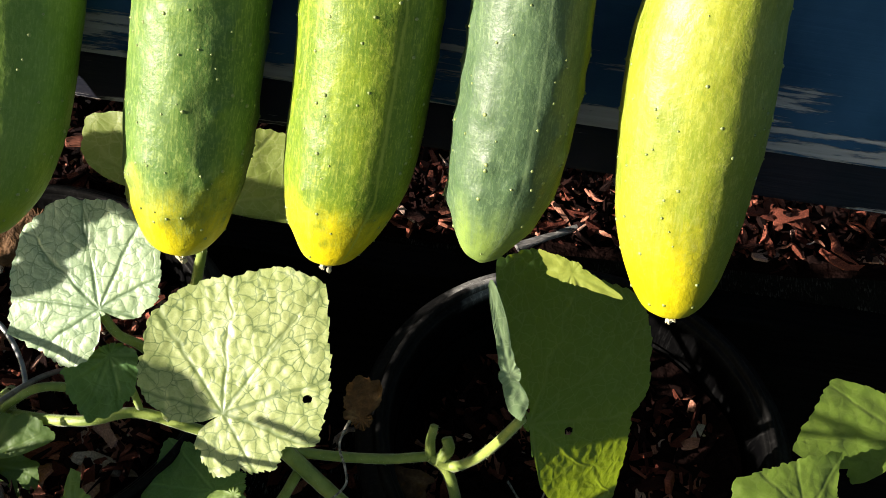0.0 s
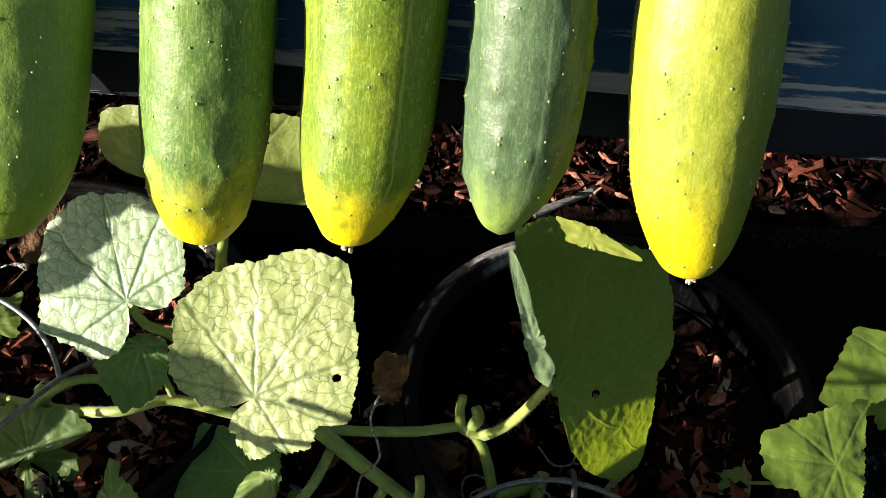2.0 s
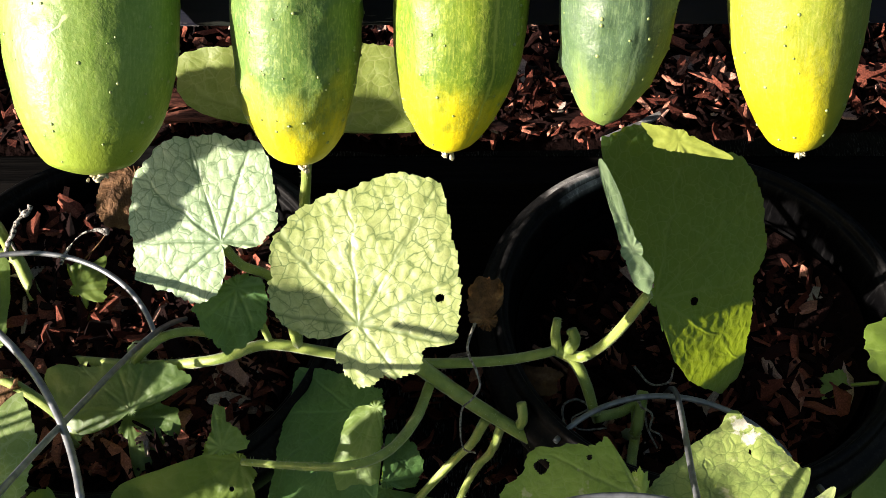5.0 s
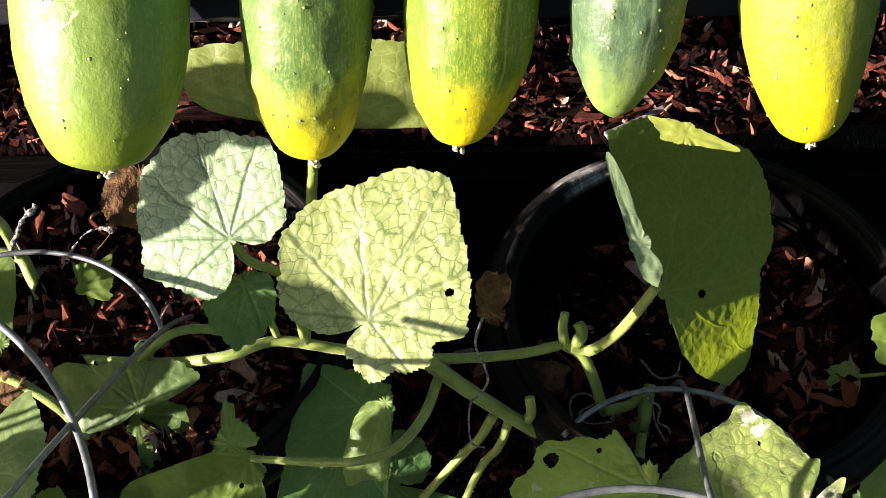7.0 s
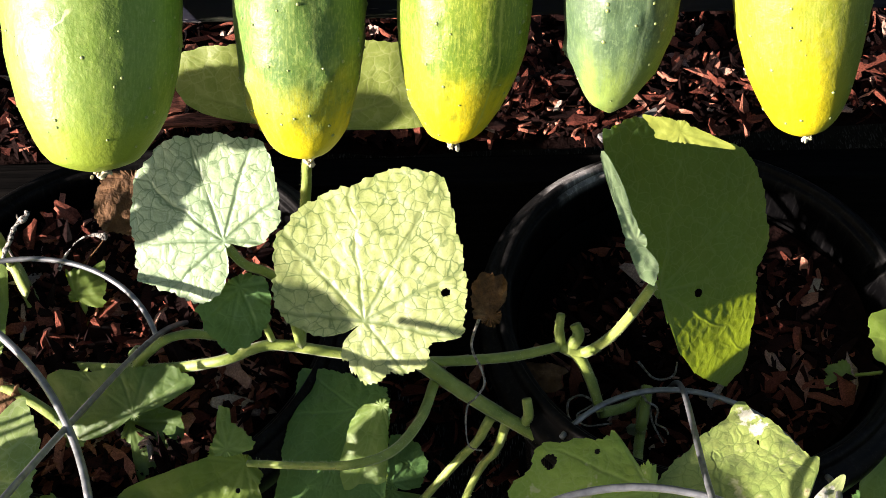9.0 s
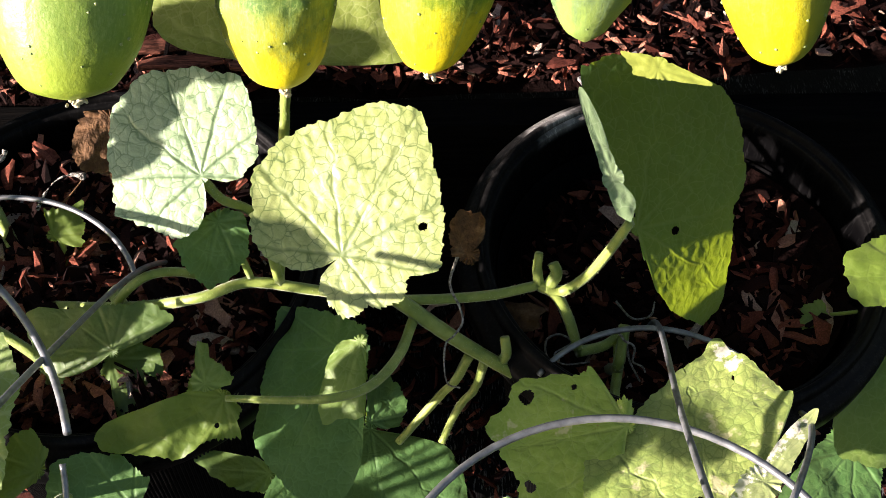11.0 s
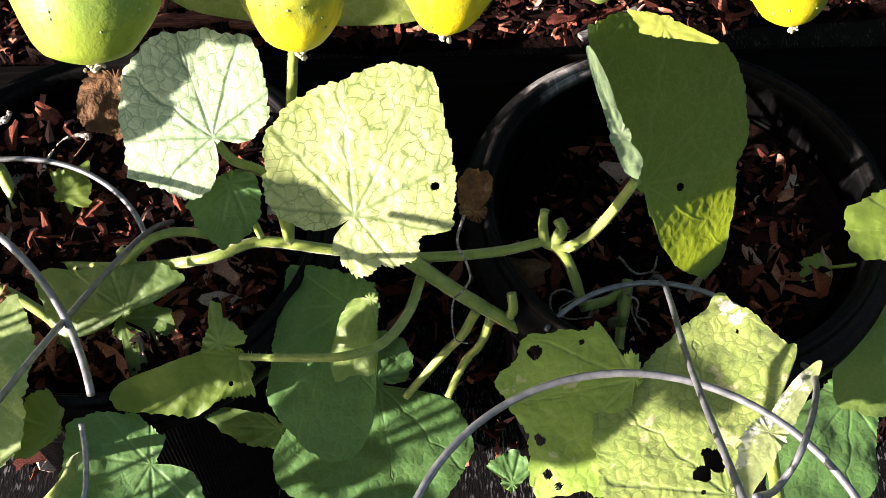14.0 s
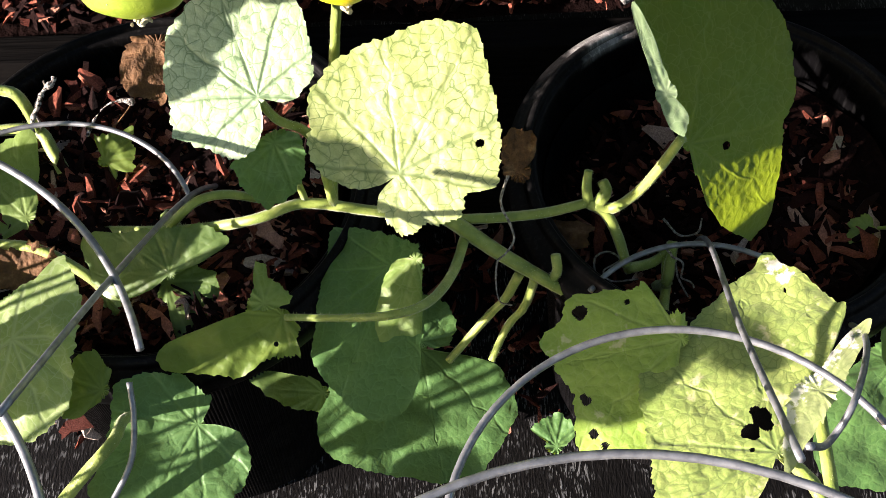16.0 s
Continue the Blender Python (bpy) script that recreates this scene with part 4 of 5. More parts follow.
LEAVES["L6"] = ((-0.0529, 0.1479, 0.1786), (0.685, 0.710, 0.163), (0.199, -0.398, 0.896),
    [28, 29, 30, 32, 31, 29, 29, 16, 10, 8, 6, 5, 5, 4, 4, 4, 4, 4, 4, 4, 4, 4, 4, 4, 4, 4, 4, 4, 4, 4, 4, 4, 4, 4, 4, 4, 4, 4, 9, 11, 14, 18, 19, 20, 23, 25, 26, 27])
LEAVES["L7"] = ((-0.0532, 0.1459, 0.1726), (0.150, -0.968, -0.200), (0.000, -0.202, 0.979),
    [87, 88, 88, 83, 79, 75, 73, 66, 57, 48, 5, 4, 4, 4, 4, 4, 4, 4, 4, 4, 4, 4, 4, 4, 4, 4, 4, 4, 4, 4, 4, 5, 6, 7, 11, 19, 53, 58, 65, 75, 83, 88, 87, 84, 83, 82, 82, 84])
LEAVES["L8"] = ((0.1261, 0.0151, 0.2952), (-0.005, 0.987, -0.161), (-0.266, 0.154, 0.952),
    [112, 106, 100, 97, 94, 91, 89, 88, 86, 88, 88, 84, 79, 75, 72, 69, 67, 65, 63, 62, 62, 62, 62, 62, 63, 60, 58, 55, 51, 48, 46, 44, 39, 35, 32, 30, 19, 4, 4, 4, 4, 4, 4, 4, 4, 4, 4, 4, 4, 4, 4, 4, 4, 4, 4, 4, 4, 4, 4, 4, 4, 4, 4, 4, 4, 4, 4, 4, 4, 4, 4, 4, 4, 5, 6, 7, 87, 95, 100, 106, 114, 120, 130, 117])
LEAVES["L8fold"] = ((0.1511, 0.0455, 0.3004), (0.626, 0.778, 0.049), (-0.266, 0.154, 0.952),
    [53, 45, 29, 18, 13, 12, 11, 11, 10, 10, 10, 10, 10, 10, 10, 10, 10, 10, 11, 11, 11, 12, 13, 14, 15, 15, 16, 18, 19, 22, 25, 29, 36, 43, 50, 31, 24, 20, 18, 15, 13, 12, 11, 10, 10, 9, 9, 9, 9, 9, 9, 9, 9, 10, 10, 11, 11, 13, 14, 16, 19, 24, 31, 42])
LEAVES["L9"] = ((0.0905, 0.0890, 0.2783), (-0.960, -0.058, -0.273), (-0.251, -0.251, 0.935),
    [70, 67, 66, 66, 67, 69, 75, 79, 81, 74, 69, 67, 65, 62, 44, 8, 5, 4, 4, 4, 4, 4, 4, 4, 4, 4, 4, 4, 4, 4, 4, 4, 4, 4, 4, 4, 4, 4, 4, 4, 4, 4, 4, 4, 4, 4, 6, 8, 10, 11, 14, 15, 15, 15, 15, 15, 16, 17, 37, 37, 38, 41, 45, 50, 56, 64, 66, 66, 67, 73, 76, 74])
LEAVES["L10"] = ((0.2530, 0.1400, 0.1480), (-0.692, -0.707, -0.146), (0.000, -0.202, 0.979),
    [88, 94, 90, 87, 85, 73, 65, 57, 41, 32, 27, 24, 22, 20, 19, 18, 18, 18, 18, 19, 20, 21, 24, 24, 21, 19, 17, 16, 16, 15, 15, 15, 16, 17, 17, 17, 17, 18, 18, 19, 21, 23, 27, 32, 38, 48, 62, 78])
LEAVES["L10b"] = ((0.2560, 0.1570, 0.2410), (-0.630, -0.694, -0.347), (0.000, -0.447, 0.894),
    [60, 70, 70, 70, 69, 65, 63, 62, 46, 37, 31, 27, 24, 22, 21, 20, 20, 20, 20, 21, 19, 16, 14, 13, 12, 12, 11, 11, 11, 11, 12, 12, 13, 15, 17, 16, 15, 15, 15, 16, 16, 17, 19, 21, 24, 28, 35, 49])
LEAVES["L11"] = ((0.3223, 0.2257, 0.3014), (-0.989, -0.132, -0.066), (0.000, -0.447, 0.894),
    [66, 68, 62, 60, 42, 43, 43, 38, 29, 21, 20, 19, 19, 18, 18, 18, 18, 18, 19, 19, 20, 21, 21, 19, 17, 16, 15, 14, 14, 13, 13, 13, 13, 13, 14, 14, 15, 15, 17, 18, 20, 23, 24, 23, 23, 23, 23, 23, 23, 24, 25, 27, 29, 31, 35, 40, 48, 55, 56, 56, 57, 58, 60, 63])
LEAVES["L11s"] = ((0.2615, 0.1713, 0.2920), (-0.999, 0.033, 0.017), (0.000, -0.447, 0.894),
    [42, 41, 43, 41, 38, 35, 28, 27, 28, 28, 29, 29, 28, 27, 27, 27, 27, 27, 27, 28, 29, 31, 29, 25, 22, 20, 18, 18, 17, 17, 16, 16, 16, 16, 16, 17, 17, 18, 18, 20, 22, 25, 28, 33, 41, 40, 37, 35, 34, 33, 32, 31, 31, 31, 32, 32, 33, 35, 36, 37, 40, 44, 43, 43])
LEAVES["L12"] = ((-0.1698, 0.0560, 0.2583), (-0.904, -0.408, -0.129), (0.000, -0.301, 0.954),
    [58, 65, 63, 57, 53, 51, 49, 47, 45, 44, 44, 45, 46, 44, 41, 39, 36, 31, 28, 23, 14, 4, 4, 4, 4, 4, 4, 6, 11, 16, 16, 17, 19, 21, 24, 29, 31, 33, 37, 42, 46, 51, 48, 47, 46, 47, 49, 53])
LEAVES["L13"] = ((-0.2609, 0.0862, 0.3037), (0.814, -0.562, -0.149), (-0.150, -0.450, 0.880),
    [39, 37, 35, 35, 35, 35, 37, 39, 40, 42, 44, 47, 48, 48, 34, 29, 26, 24, 22, 21, 21, 22, 23, 24, 26, 28, 27, 26, 26, 26, 26, 27, 28, 30, 33, 37, 44, 52, 53, 54, 55, 54, 53, 51, 48, 47, 46, 42])
LEAVES["L14"] = ((-0.2210, 0.0731, 0.2690), (-0.950, 0.280, 0.140), (0.000, -0.447, 0.894),
    [19, 20, 20, 21, 23, 25, 28, 25, 23, 20, 13, 10, 8, 7, 6, 5, 5, 5, 4, 4, 4, 4, 4, 4, 4, 4, 4, 4, 4, 4, 4, 4, 5, 6, 8, 11, 12, 13, 15, 19, 22, 22, 22, 23, 22, 21, 20, 19])
LEAVES["L15"] = ((-0.1220, 0.1028, 0.2908), (-0.876, -0.416, -0.245), (0.000, -0.507, 0.862),
    [60, 53, 47, 44, 43, 36, 29, 25, 23, 22, 22, 22, 22, 22, 22, 23, 15, 14, 13, 12, 11, 10, 8, 7, 7, 6, 6, 5, 5, 5, 4, 4, 4, 4, 4, 4, 4, 4, 4, 4, 4, 4, 4, 4, 4, 4, 5, 5, 6, 7, 9, 12, 15, 20, 20, 20, 20, 20, 23, 29, 43, 68, 73, 70])
LEAVES["L15b"] = ((-0.1350, 0.1570, 0.2200), (-0.661, 0.671, 0.335), (0.000, -0.447, 0.894),
    [13, 27, 25, 23, 22, 21, 20, 19, 19, 18, 8, 6, 6, 6, 6, 6, 6, 6, 6, 6, 6, 6, 6, 6, 6, 6, 6, 6, 6, 6, 6, 6, 6, 6, 6, 6, 6, 6, 6, 6, 6, 6, 6, 6, 6, 7, 8, 10])
LEAVES["L15c"] = ((-0.1310, 0.1060, 0.2990), (-0.253, 0.834, 0.490), (0.000, -0.507, 0.862),
    [22, 16, 11, 10, 9, 9, 8, 8, 8, 8, 7, 7, 7, 7, 7, 6, 5, 4, 4, 4, 4, 4, 4, 4, 4, 4, 4, 4, 5, 5, 6, 7, 8, 10, 14, 14, 15, 14, 14, 13, 13, 13, 13, 13, 14, 14, 22, 22])
LEAVES["L25"] = ((-0.1630, 0.1540, 0.2060), (0.461, 0.794, 0.397), (0.000, -0.447, 0.894),
    [34, 29, 26, 24, 23, 22, 20, 18, 16, 15, 14, 14, 14, 14, 14, 13, 13, 13, 14, 11, 9, 8, 7, 6, 6, 6, 6, 6, 6, 6, 6, 6, 6, 6, 6, 6, 6, 6, 6, 7, 9, 13, 17, 22, 31, 31, 32, 34])
LEAVES["D4"] = ((-0.2775, 0.1518, 0.2620), (0.714, 0.626, 0.313), (0.000, -0.447, 0.894),
    [22, 21, 21, 21, 19, 19, 18, 18, 18, 18, 18, 19, 21, 23, 22, 20, 19, 18, 17, 17, 17, 17, 14, 13, 12, 11, 10, 10, 10, 10, 10, 9, 9, 7, 7, 7, 7, 7, 7, 7, 9, 9, 10, 12, 14, 17, 23, 23])
LEAVES["L16"] = ((-0.1898, 0.1405, 0.2780), (-0.804, 0.576, 0.150), (-0.199, -0.497, 0.845),
    [43, 55, 61, 57, 52, 50, 44, 38, 33, 20, 11, 4, 4, 4, 4, 4, 4, 4, 4, 4, 4, 4, 4, 4, 4, 4, 4, 4, 4, 4, 7, 24, 39, 38, 36, 35, 33, 30, 28, 27, 26, 26, 26, 27, 28, 30, 32, 36])
LEAVES["L17"] = ((-0.1950, 0.1446, 0.2623), (0.809, -0.525, -0.263), (0.000, -0.447, 0.894),
    [32, 32, 31, 31, 30, 29, 29, 24, 20, 18, 10, 7, 5, 4, 4, 4, 4, 4, 4, 4, 4, 4, 4, 4, 4, 4, 4, 4, 4, 4, 4, 4, 4, 5, 6, 9, 9, 10, 10, 11, 12, 13, 32, 31, 30, 29, 29, 30])
LEAVES["L18"] = ((-0.1126, 0.1107, 0.1849), (-0.995, 0.086, 0.043), (0.000, -0.447, 0.894),
    [39, 34, 28, 24, 21, 19, 16, 15, 13, 12, 12, 12, 9, 7, 6, 5, 4, 4, 4, 4, 4, 4, 4, 4, 4, 4, 4, 4, 4, 4, 4, 4, 4, 4, 4, 4, 4, 4, 4, 7, 8, 10, 13, 15, 19, 26, 41, 48])
LEAVES["L19"] = ((-0.0860, 0.2400, 0.4000), (0.006, 0.661, 0.751), (0.000, -0.751, 0.661),
    [45, 45, 46, 48, 51, 55, 60, 68, 76, 74, 69, 53, 6, 6, 6, 6, 6, 6, 6, 6, 6, 6, 6, 6, 6, 6, 6, 6, 6, 6, 6, 6, 6, 6, 6, 6, 65, 65, 66, 67, 66, 67, 61, 56, 52, 48, 46, 45])
LEAVES["L20"] = ((-0.2415, 0.2296, 0.2688), (0.792, 0.546, 0.273), (0.000, -0.447, 0.894),
    [21, 25, 27, 20, 18, 17, 16, 16, 16, 16, 16, 4, 4, 4, 4, 4, 4, 4, 4, 4, 4, 4, 4, 4, 4, 4, 4, 4, 4, 4, 4, 4, 4, 4, 4, 4, 4, 7, 10, 15, 18, 19, 18, 18, 18, 19, 20, 20])
LEAVES["L21"] = ((-0.2859, 0.1939, 0.2619), (-0.187, 0.879, 0.439), (0.000, -0.447, 0.894),
    [51, 50, 49, 42, 35, 30, 27, 25, 24, 23, 22, 22, 22, 21, 19, 18, 18, 18, 16, 15, 14, 14, 13, 10, 8, 7, 6, 6, 6, 5, 5, 5, 5, 5, 6, 6, 6, 6, 7, 7, 8, 10, 12, 15, 21, 33, 52, 55])
LEAVES["L23"] = ((0.0284, 0.0780, 0.1695), (-0.316, 0.848, 0.424), (0.000, -0.447, 0.894),
    [18, 18, 18, 18, 18, 18, 7, 7, 6, 7, 7, 7, 6, 6, 6, 5, 5, 5, 5, 5, 6, 6, 5, 5, 4, 4, 4, 4, 4, 4, 4, 4, 5, 5, 6, 7, 9, 12, 14, 15, 16, 17, 18, 18, 20, 20, 19, 18])
LEAVES["D1"] = ((-0.2090, 0.2940, 0.3010), (-0.362, -0.659, -0.659), (0.000, -0.707, 0.707),
    [34, 34, 35, 37, 29, 17, 13, 10, 8, 7, 7, 6, 6, 6, 6, 6, 6, 6, 6, 7, 7, 8, 7, 7, 6, 6, 6, 6, 6, 6, 6, 7, 7, 8, 10, 12, 15, 16, 17, 19, 21, 24, 25, 27, 29, 32, 34, 34])
LEAVES["D2"] = ((0.0090, 0.1860, 0.3020), (0.015, 0.707, 0.707), (0.000, -0.707, 0.707),
    [25, 26, 24, 23, 22, 17, 15, 13, 12, 11, 10, 10, 10, 10, 6, 6, 6, 6, 6, 6, 6, 6, 6, 6, 6, 6, 6, 6, 6, 6, 6, 6, 6, 6, 6, 6, 6, 6, 6, 6, 6, 6, 12, 15, 18, 23, 24, 24])
LEAVES["D3"] = ((0.0220, 0.1900, 0.2370), (0.969, -0.219, -0.110), (0.000, -0.447, 0.894),
    [30, 30, 32, 26, 18, 13, 11, 10, 9, 8, 7, 7, 7, 7, 6, 6, 6, 6, 6, 6, 6, 6, 6, 6, 6, 6, 6, 6, 6, 6, 6, 6, 6, 6, 6, 6, 6, 10, 10, 11, 11, 12, 13, 15, 17, 21, 28, 30])
LEAVES["L22a"] = ((0.2260, 0.1860, 0.2370), (-0.936, -0.316, -0.158), (0.000, -0.447, 0.894),
    [22, 6, 6, 7, 7, 8, 8, 10, 6, 6, 6, 6, 6, 6, 6, 6, 6, 6, 6, 6, 6, 6, 6, 6, 6, 6, 6, 6, 6, 6, 6, 6, 6, 6, 6, 8, 12, 13, 14, 17, 16, 14, 13, 12, 13, 14, 16, 18])


plant = empty("cucumber_plant", (POT_LEFT[0] + 0.02, POT_LEFT[1], 0.24), "sprawling cucumber plant with bristly stems and ragged leaves in a pot", "cucumber plant")
plant_two = empty("cucumber_plant", (POT_RIGHT[0] - 0.03, POT_RIGHT[1] - 0.03, 0.235), "cucumber plant with holed sun-bleached leaves rooted in a pot", "cucumber plant")


def grow(key, material, parent, seed, **kw):
    b, m, n, r = LEAVES[key]
    return leaf(b, m, n, r, material, parent, seed, **kw)


def local(key, p):
    """A place on a leaf as millimetres along and across its midrib."""
    b, m, n, _ = LEAVES[key]
    b, m, n = Vector(b), Vector(m).normalized(), Vector(n).normalized()
    m = (m - n * m.dot(n)).normalized()
    o = Vector(p) - b
    return o.dot(m) * 1000, o.dot(n.cross(m)) * 1000


# an added, unseen shoot whose leaves block the sun to shade the pots and leaves
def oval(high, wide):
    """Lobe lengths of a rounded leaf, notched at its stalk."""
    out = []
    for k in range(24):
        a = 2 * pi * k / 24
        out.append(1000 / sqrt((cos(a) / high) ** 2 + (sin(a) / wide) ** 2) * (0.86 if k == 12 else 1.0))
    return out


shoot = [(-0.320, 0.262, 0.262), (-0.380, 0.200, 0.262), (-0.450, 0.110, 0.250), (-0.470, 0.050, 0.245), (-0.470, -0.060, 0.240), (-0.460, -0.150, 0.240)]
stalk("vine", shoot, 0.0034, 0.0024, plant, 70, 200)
# shade blockers: where each stands, its size and its shift towards the sun
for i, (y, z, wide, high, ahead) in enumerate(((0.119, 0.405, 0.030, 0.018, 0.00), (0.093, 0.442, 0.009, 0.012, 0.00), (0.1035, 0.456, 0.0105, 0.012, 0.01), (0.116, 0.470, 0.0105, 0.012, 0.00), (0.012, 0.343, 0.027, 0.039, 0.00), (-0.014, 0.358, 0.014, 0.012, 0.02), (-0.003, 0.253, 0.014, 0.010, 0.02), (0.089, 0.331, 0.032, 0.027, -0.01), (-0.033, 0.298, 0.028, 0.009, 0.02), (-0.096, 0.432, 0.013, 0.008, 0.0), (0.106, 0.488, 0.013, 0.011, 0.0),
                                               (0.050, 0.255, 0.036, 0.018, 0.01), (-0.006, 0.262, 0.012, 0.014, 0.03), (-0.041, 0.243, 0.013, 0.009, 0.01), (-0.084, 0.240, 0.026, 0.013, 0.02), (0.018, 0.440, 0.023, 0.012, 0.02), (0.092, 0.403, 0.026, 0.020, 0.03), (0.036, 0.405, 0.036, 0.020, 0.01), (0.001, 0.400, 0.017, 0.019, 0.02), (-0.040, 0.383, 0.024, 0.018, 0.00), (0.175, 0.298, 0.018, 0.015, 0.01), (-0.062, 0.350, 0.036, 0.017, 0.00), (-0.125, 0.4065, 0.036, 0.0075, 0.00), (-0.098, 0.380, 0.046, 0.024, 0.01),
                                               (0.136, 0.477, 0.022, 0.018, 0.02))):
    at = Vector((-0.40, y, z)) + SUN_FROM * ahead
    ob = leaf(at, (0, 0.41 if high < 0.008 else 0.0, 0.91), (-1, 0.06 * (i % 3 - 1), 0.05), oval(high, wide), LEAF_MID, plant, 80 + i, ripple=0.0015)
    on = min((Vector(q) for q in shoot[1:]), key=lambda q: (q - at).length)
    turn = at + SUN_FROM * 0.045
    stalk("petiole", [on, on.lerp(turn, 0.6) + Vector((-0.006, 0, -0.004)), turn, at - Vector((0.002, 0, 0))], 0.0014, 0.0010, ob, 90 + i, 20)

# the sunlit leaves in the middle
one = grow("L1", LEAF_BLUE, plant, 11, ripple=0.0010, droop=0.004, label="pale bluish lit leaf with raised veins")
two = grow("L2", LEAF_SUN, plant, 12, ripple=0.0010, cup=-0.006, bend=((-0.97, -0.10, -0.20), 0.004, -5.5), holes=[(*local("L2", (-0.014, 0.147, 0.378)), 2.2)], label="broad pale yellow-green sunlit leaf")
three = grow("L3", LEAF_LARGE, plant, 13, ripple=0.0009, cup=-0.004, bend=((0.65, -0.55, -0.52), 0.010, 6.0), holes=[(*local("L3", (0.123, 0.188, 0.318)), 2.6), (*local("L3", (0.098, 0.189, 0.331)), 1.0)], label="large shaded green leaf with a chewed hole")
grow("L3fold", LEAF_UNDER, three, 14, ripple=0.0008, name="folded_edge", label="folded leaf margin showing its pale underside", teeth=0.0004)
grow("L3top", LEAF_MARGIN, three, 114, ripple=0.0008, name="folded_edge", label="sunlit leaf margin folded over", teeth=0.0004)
grow("L4", LEAF_SHADED, plant, 15, cup=0.006)
five = grow("L5", LEAF_SHADED, plant, 16, droop=0.005)
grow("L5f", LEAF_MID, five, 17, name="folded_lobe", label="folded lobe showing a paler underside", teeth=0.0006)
grow("L6", LEAF_SHADED, plant, 18)
seven = grow("L7", LEAF_SHADED, plant, 19, ripple=0.0025, label="broad dark green leaf in dappled shade")
grow("L12", LEAF_SHADED, plant, 23, ripple=0.0025, cup=0.006)
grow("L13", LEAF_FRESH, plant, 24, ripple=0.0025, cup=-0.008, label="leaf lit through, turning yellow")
grow("L14", LEAF_DEEP_SHADED, plant, 25)
grow("L15", LEAF_OLIVE, plant, 26, ripple=0.005, cup=-0.006, holes=[(*local("L15", (-0.126, 0.090, 0.283)), 1.5)], label="twisted drooping leaf with a brown edge")
grow("L15b", LEAF_OLD, plant, 27, cup=0.006)
grow("L15c", LEAF_MID, plant, 127, ripple=0.002, cup=-0.004)
grow("L25", LEAF_DEEP_SHADED, plant, 128, ripple=0.002)
grow("L16", LEAF_DEEP_SHADED, plant, 28, cup=-0.006)
grow("L17", LEAF_DEEP_SHADED, plant, 29)
grow("L18", LEAF_DEEP_SHADED, plant, 30, cup=0.004)
nineteen = grow("L19", LEAF_PALE, plant, 31, ripple=0.0025, label="upright leaf behind the cucumbers, half in shade")
grow("L20", LEAF_OLIVE, plant, 32, ripple=0.0025)
grow("L21", LEAF_MID, plant, 33, ripple=0.0025, cup=-0.005)
# the other plant
eight = grow("L8", LEAF_OLD, plant_two, 41, ripple=0.0020, ragged=0.002, holes=[(21.5, 3.3, 5.0), (25.5, 5.7, 3.0), (16.4, 1.8, 3.5), (13.8, 10.4, 4.6), (3.7, 11.4, 1.4), (99.0, -23.5, 1.2), (37.4, -33.3, 2.6)], label="large sun-bleached leaf with eaten holes")
grow("L8fold", LEAF_SCALD, eight, 141, ripple=0.0030, cup=-0.003, ragged=0.003, name="folded_edge", label="scalded white leaf margin folded over")
grow("L9", LEAF_AGEING, plant_two, 42, ripple=0.0022, ragged=0.0035, holes=[(50.2, -25.9, 4.0), (56.1, 23.2, 2.6), (57.1, 20.2, 2.0), (55.7, 40.7, 2.6), (50.4, 48.4, 2.0), (23.9, -26.4, 1.6)], label="ageing green leaf with brown holes")
grow("L10", LEAF_SHADED, plant_two, 43, ripple=0.0025)
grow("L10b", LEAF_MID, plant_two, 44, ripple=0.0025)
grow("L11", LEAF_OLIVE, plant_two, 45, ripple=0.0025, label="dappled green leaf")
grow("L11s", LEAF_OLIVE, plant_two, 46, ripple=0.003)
grow("L23", LEAF_SHADED, plant_two, 48, ripple=0.003)
for key, seed, own in (("D1", 61, plant), ("D2", 62, plant), ("D3", 63, plant_two), ("D4", 64, plant)):
    grow(key, DRY, own, seed, ripple=0.007, cup=0.008, name="dead_leaf", label="shrivelled brown dead leaf", teeth=0.0007, ragged=0.003)

# stems
stalk("vine", [(-0.300, 0.205, 0.235), (-0.259, 0.200, 0.238), (-0.189, 0.172, 0.275), (-0.141, 0.160, 0.300), (-0.113, 0.170, 0.300), (-0.075, 0.168, 0.294), (-0.030, 0.176, 0.272), (0.019, 0.184, 0.263), (0.051, 0.190, 0.265)], 0.0032, 0.0029, plant, 1, 500)
stalk("vine", [(-0.034, 0.174, 0.278), (-0.004, 0.162, 0.257), (0.025, 0.149, 0.244), (0.048, 0.141, 0.231)], 0.0048, 0.0034, plant, 2, 250)
stalk("root_stem", [(-0.204, 0.214, 0.235), (-0.200, 0.190, 0.262), (-0.189, 0.172, 0.275)], 0.0042, 0.0036, plant, 3)
stalk("petiole", [(0.054, 0.188, 0.264), (0.066, 0.186, 0.265), (0.080, 0.180, 0.295), (0.095, 0.180, 0.336)], 0.0034, 0.0026, three, 4, 160)
stalk("vine", [(0.050, 0.190, 0.265), (0.060, 0.186, 0.260), (0.067, 0.177, 0.250), (0.073, 0.163, 0.236)], 0.0036, 0.0030, plant_two, 5, 160)
stalk("side_shoot", [(0.073, 0.163, 0.233), (0.091, 0.172, 0.226), (0.104, 0.180, 0.233)], 0.0034, 0.0026, plant_two, 6)
stalk("root_stem", [(0.096, 0.172, 0.198), (0.098, 0.160, 0.222), (0.103, 0.182, 0.232)], 0.0034, 0.0034, plant_two, 7)
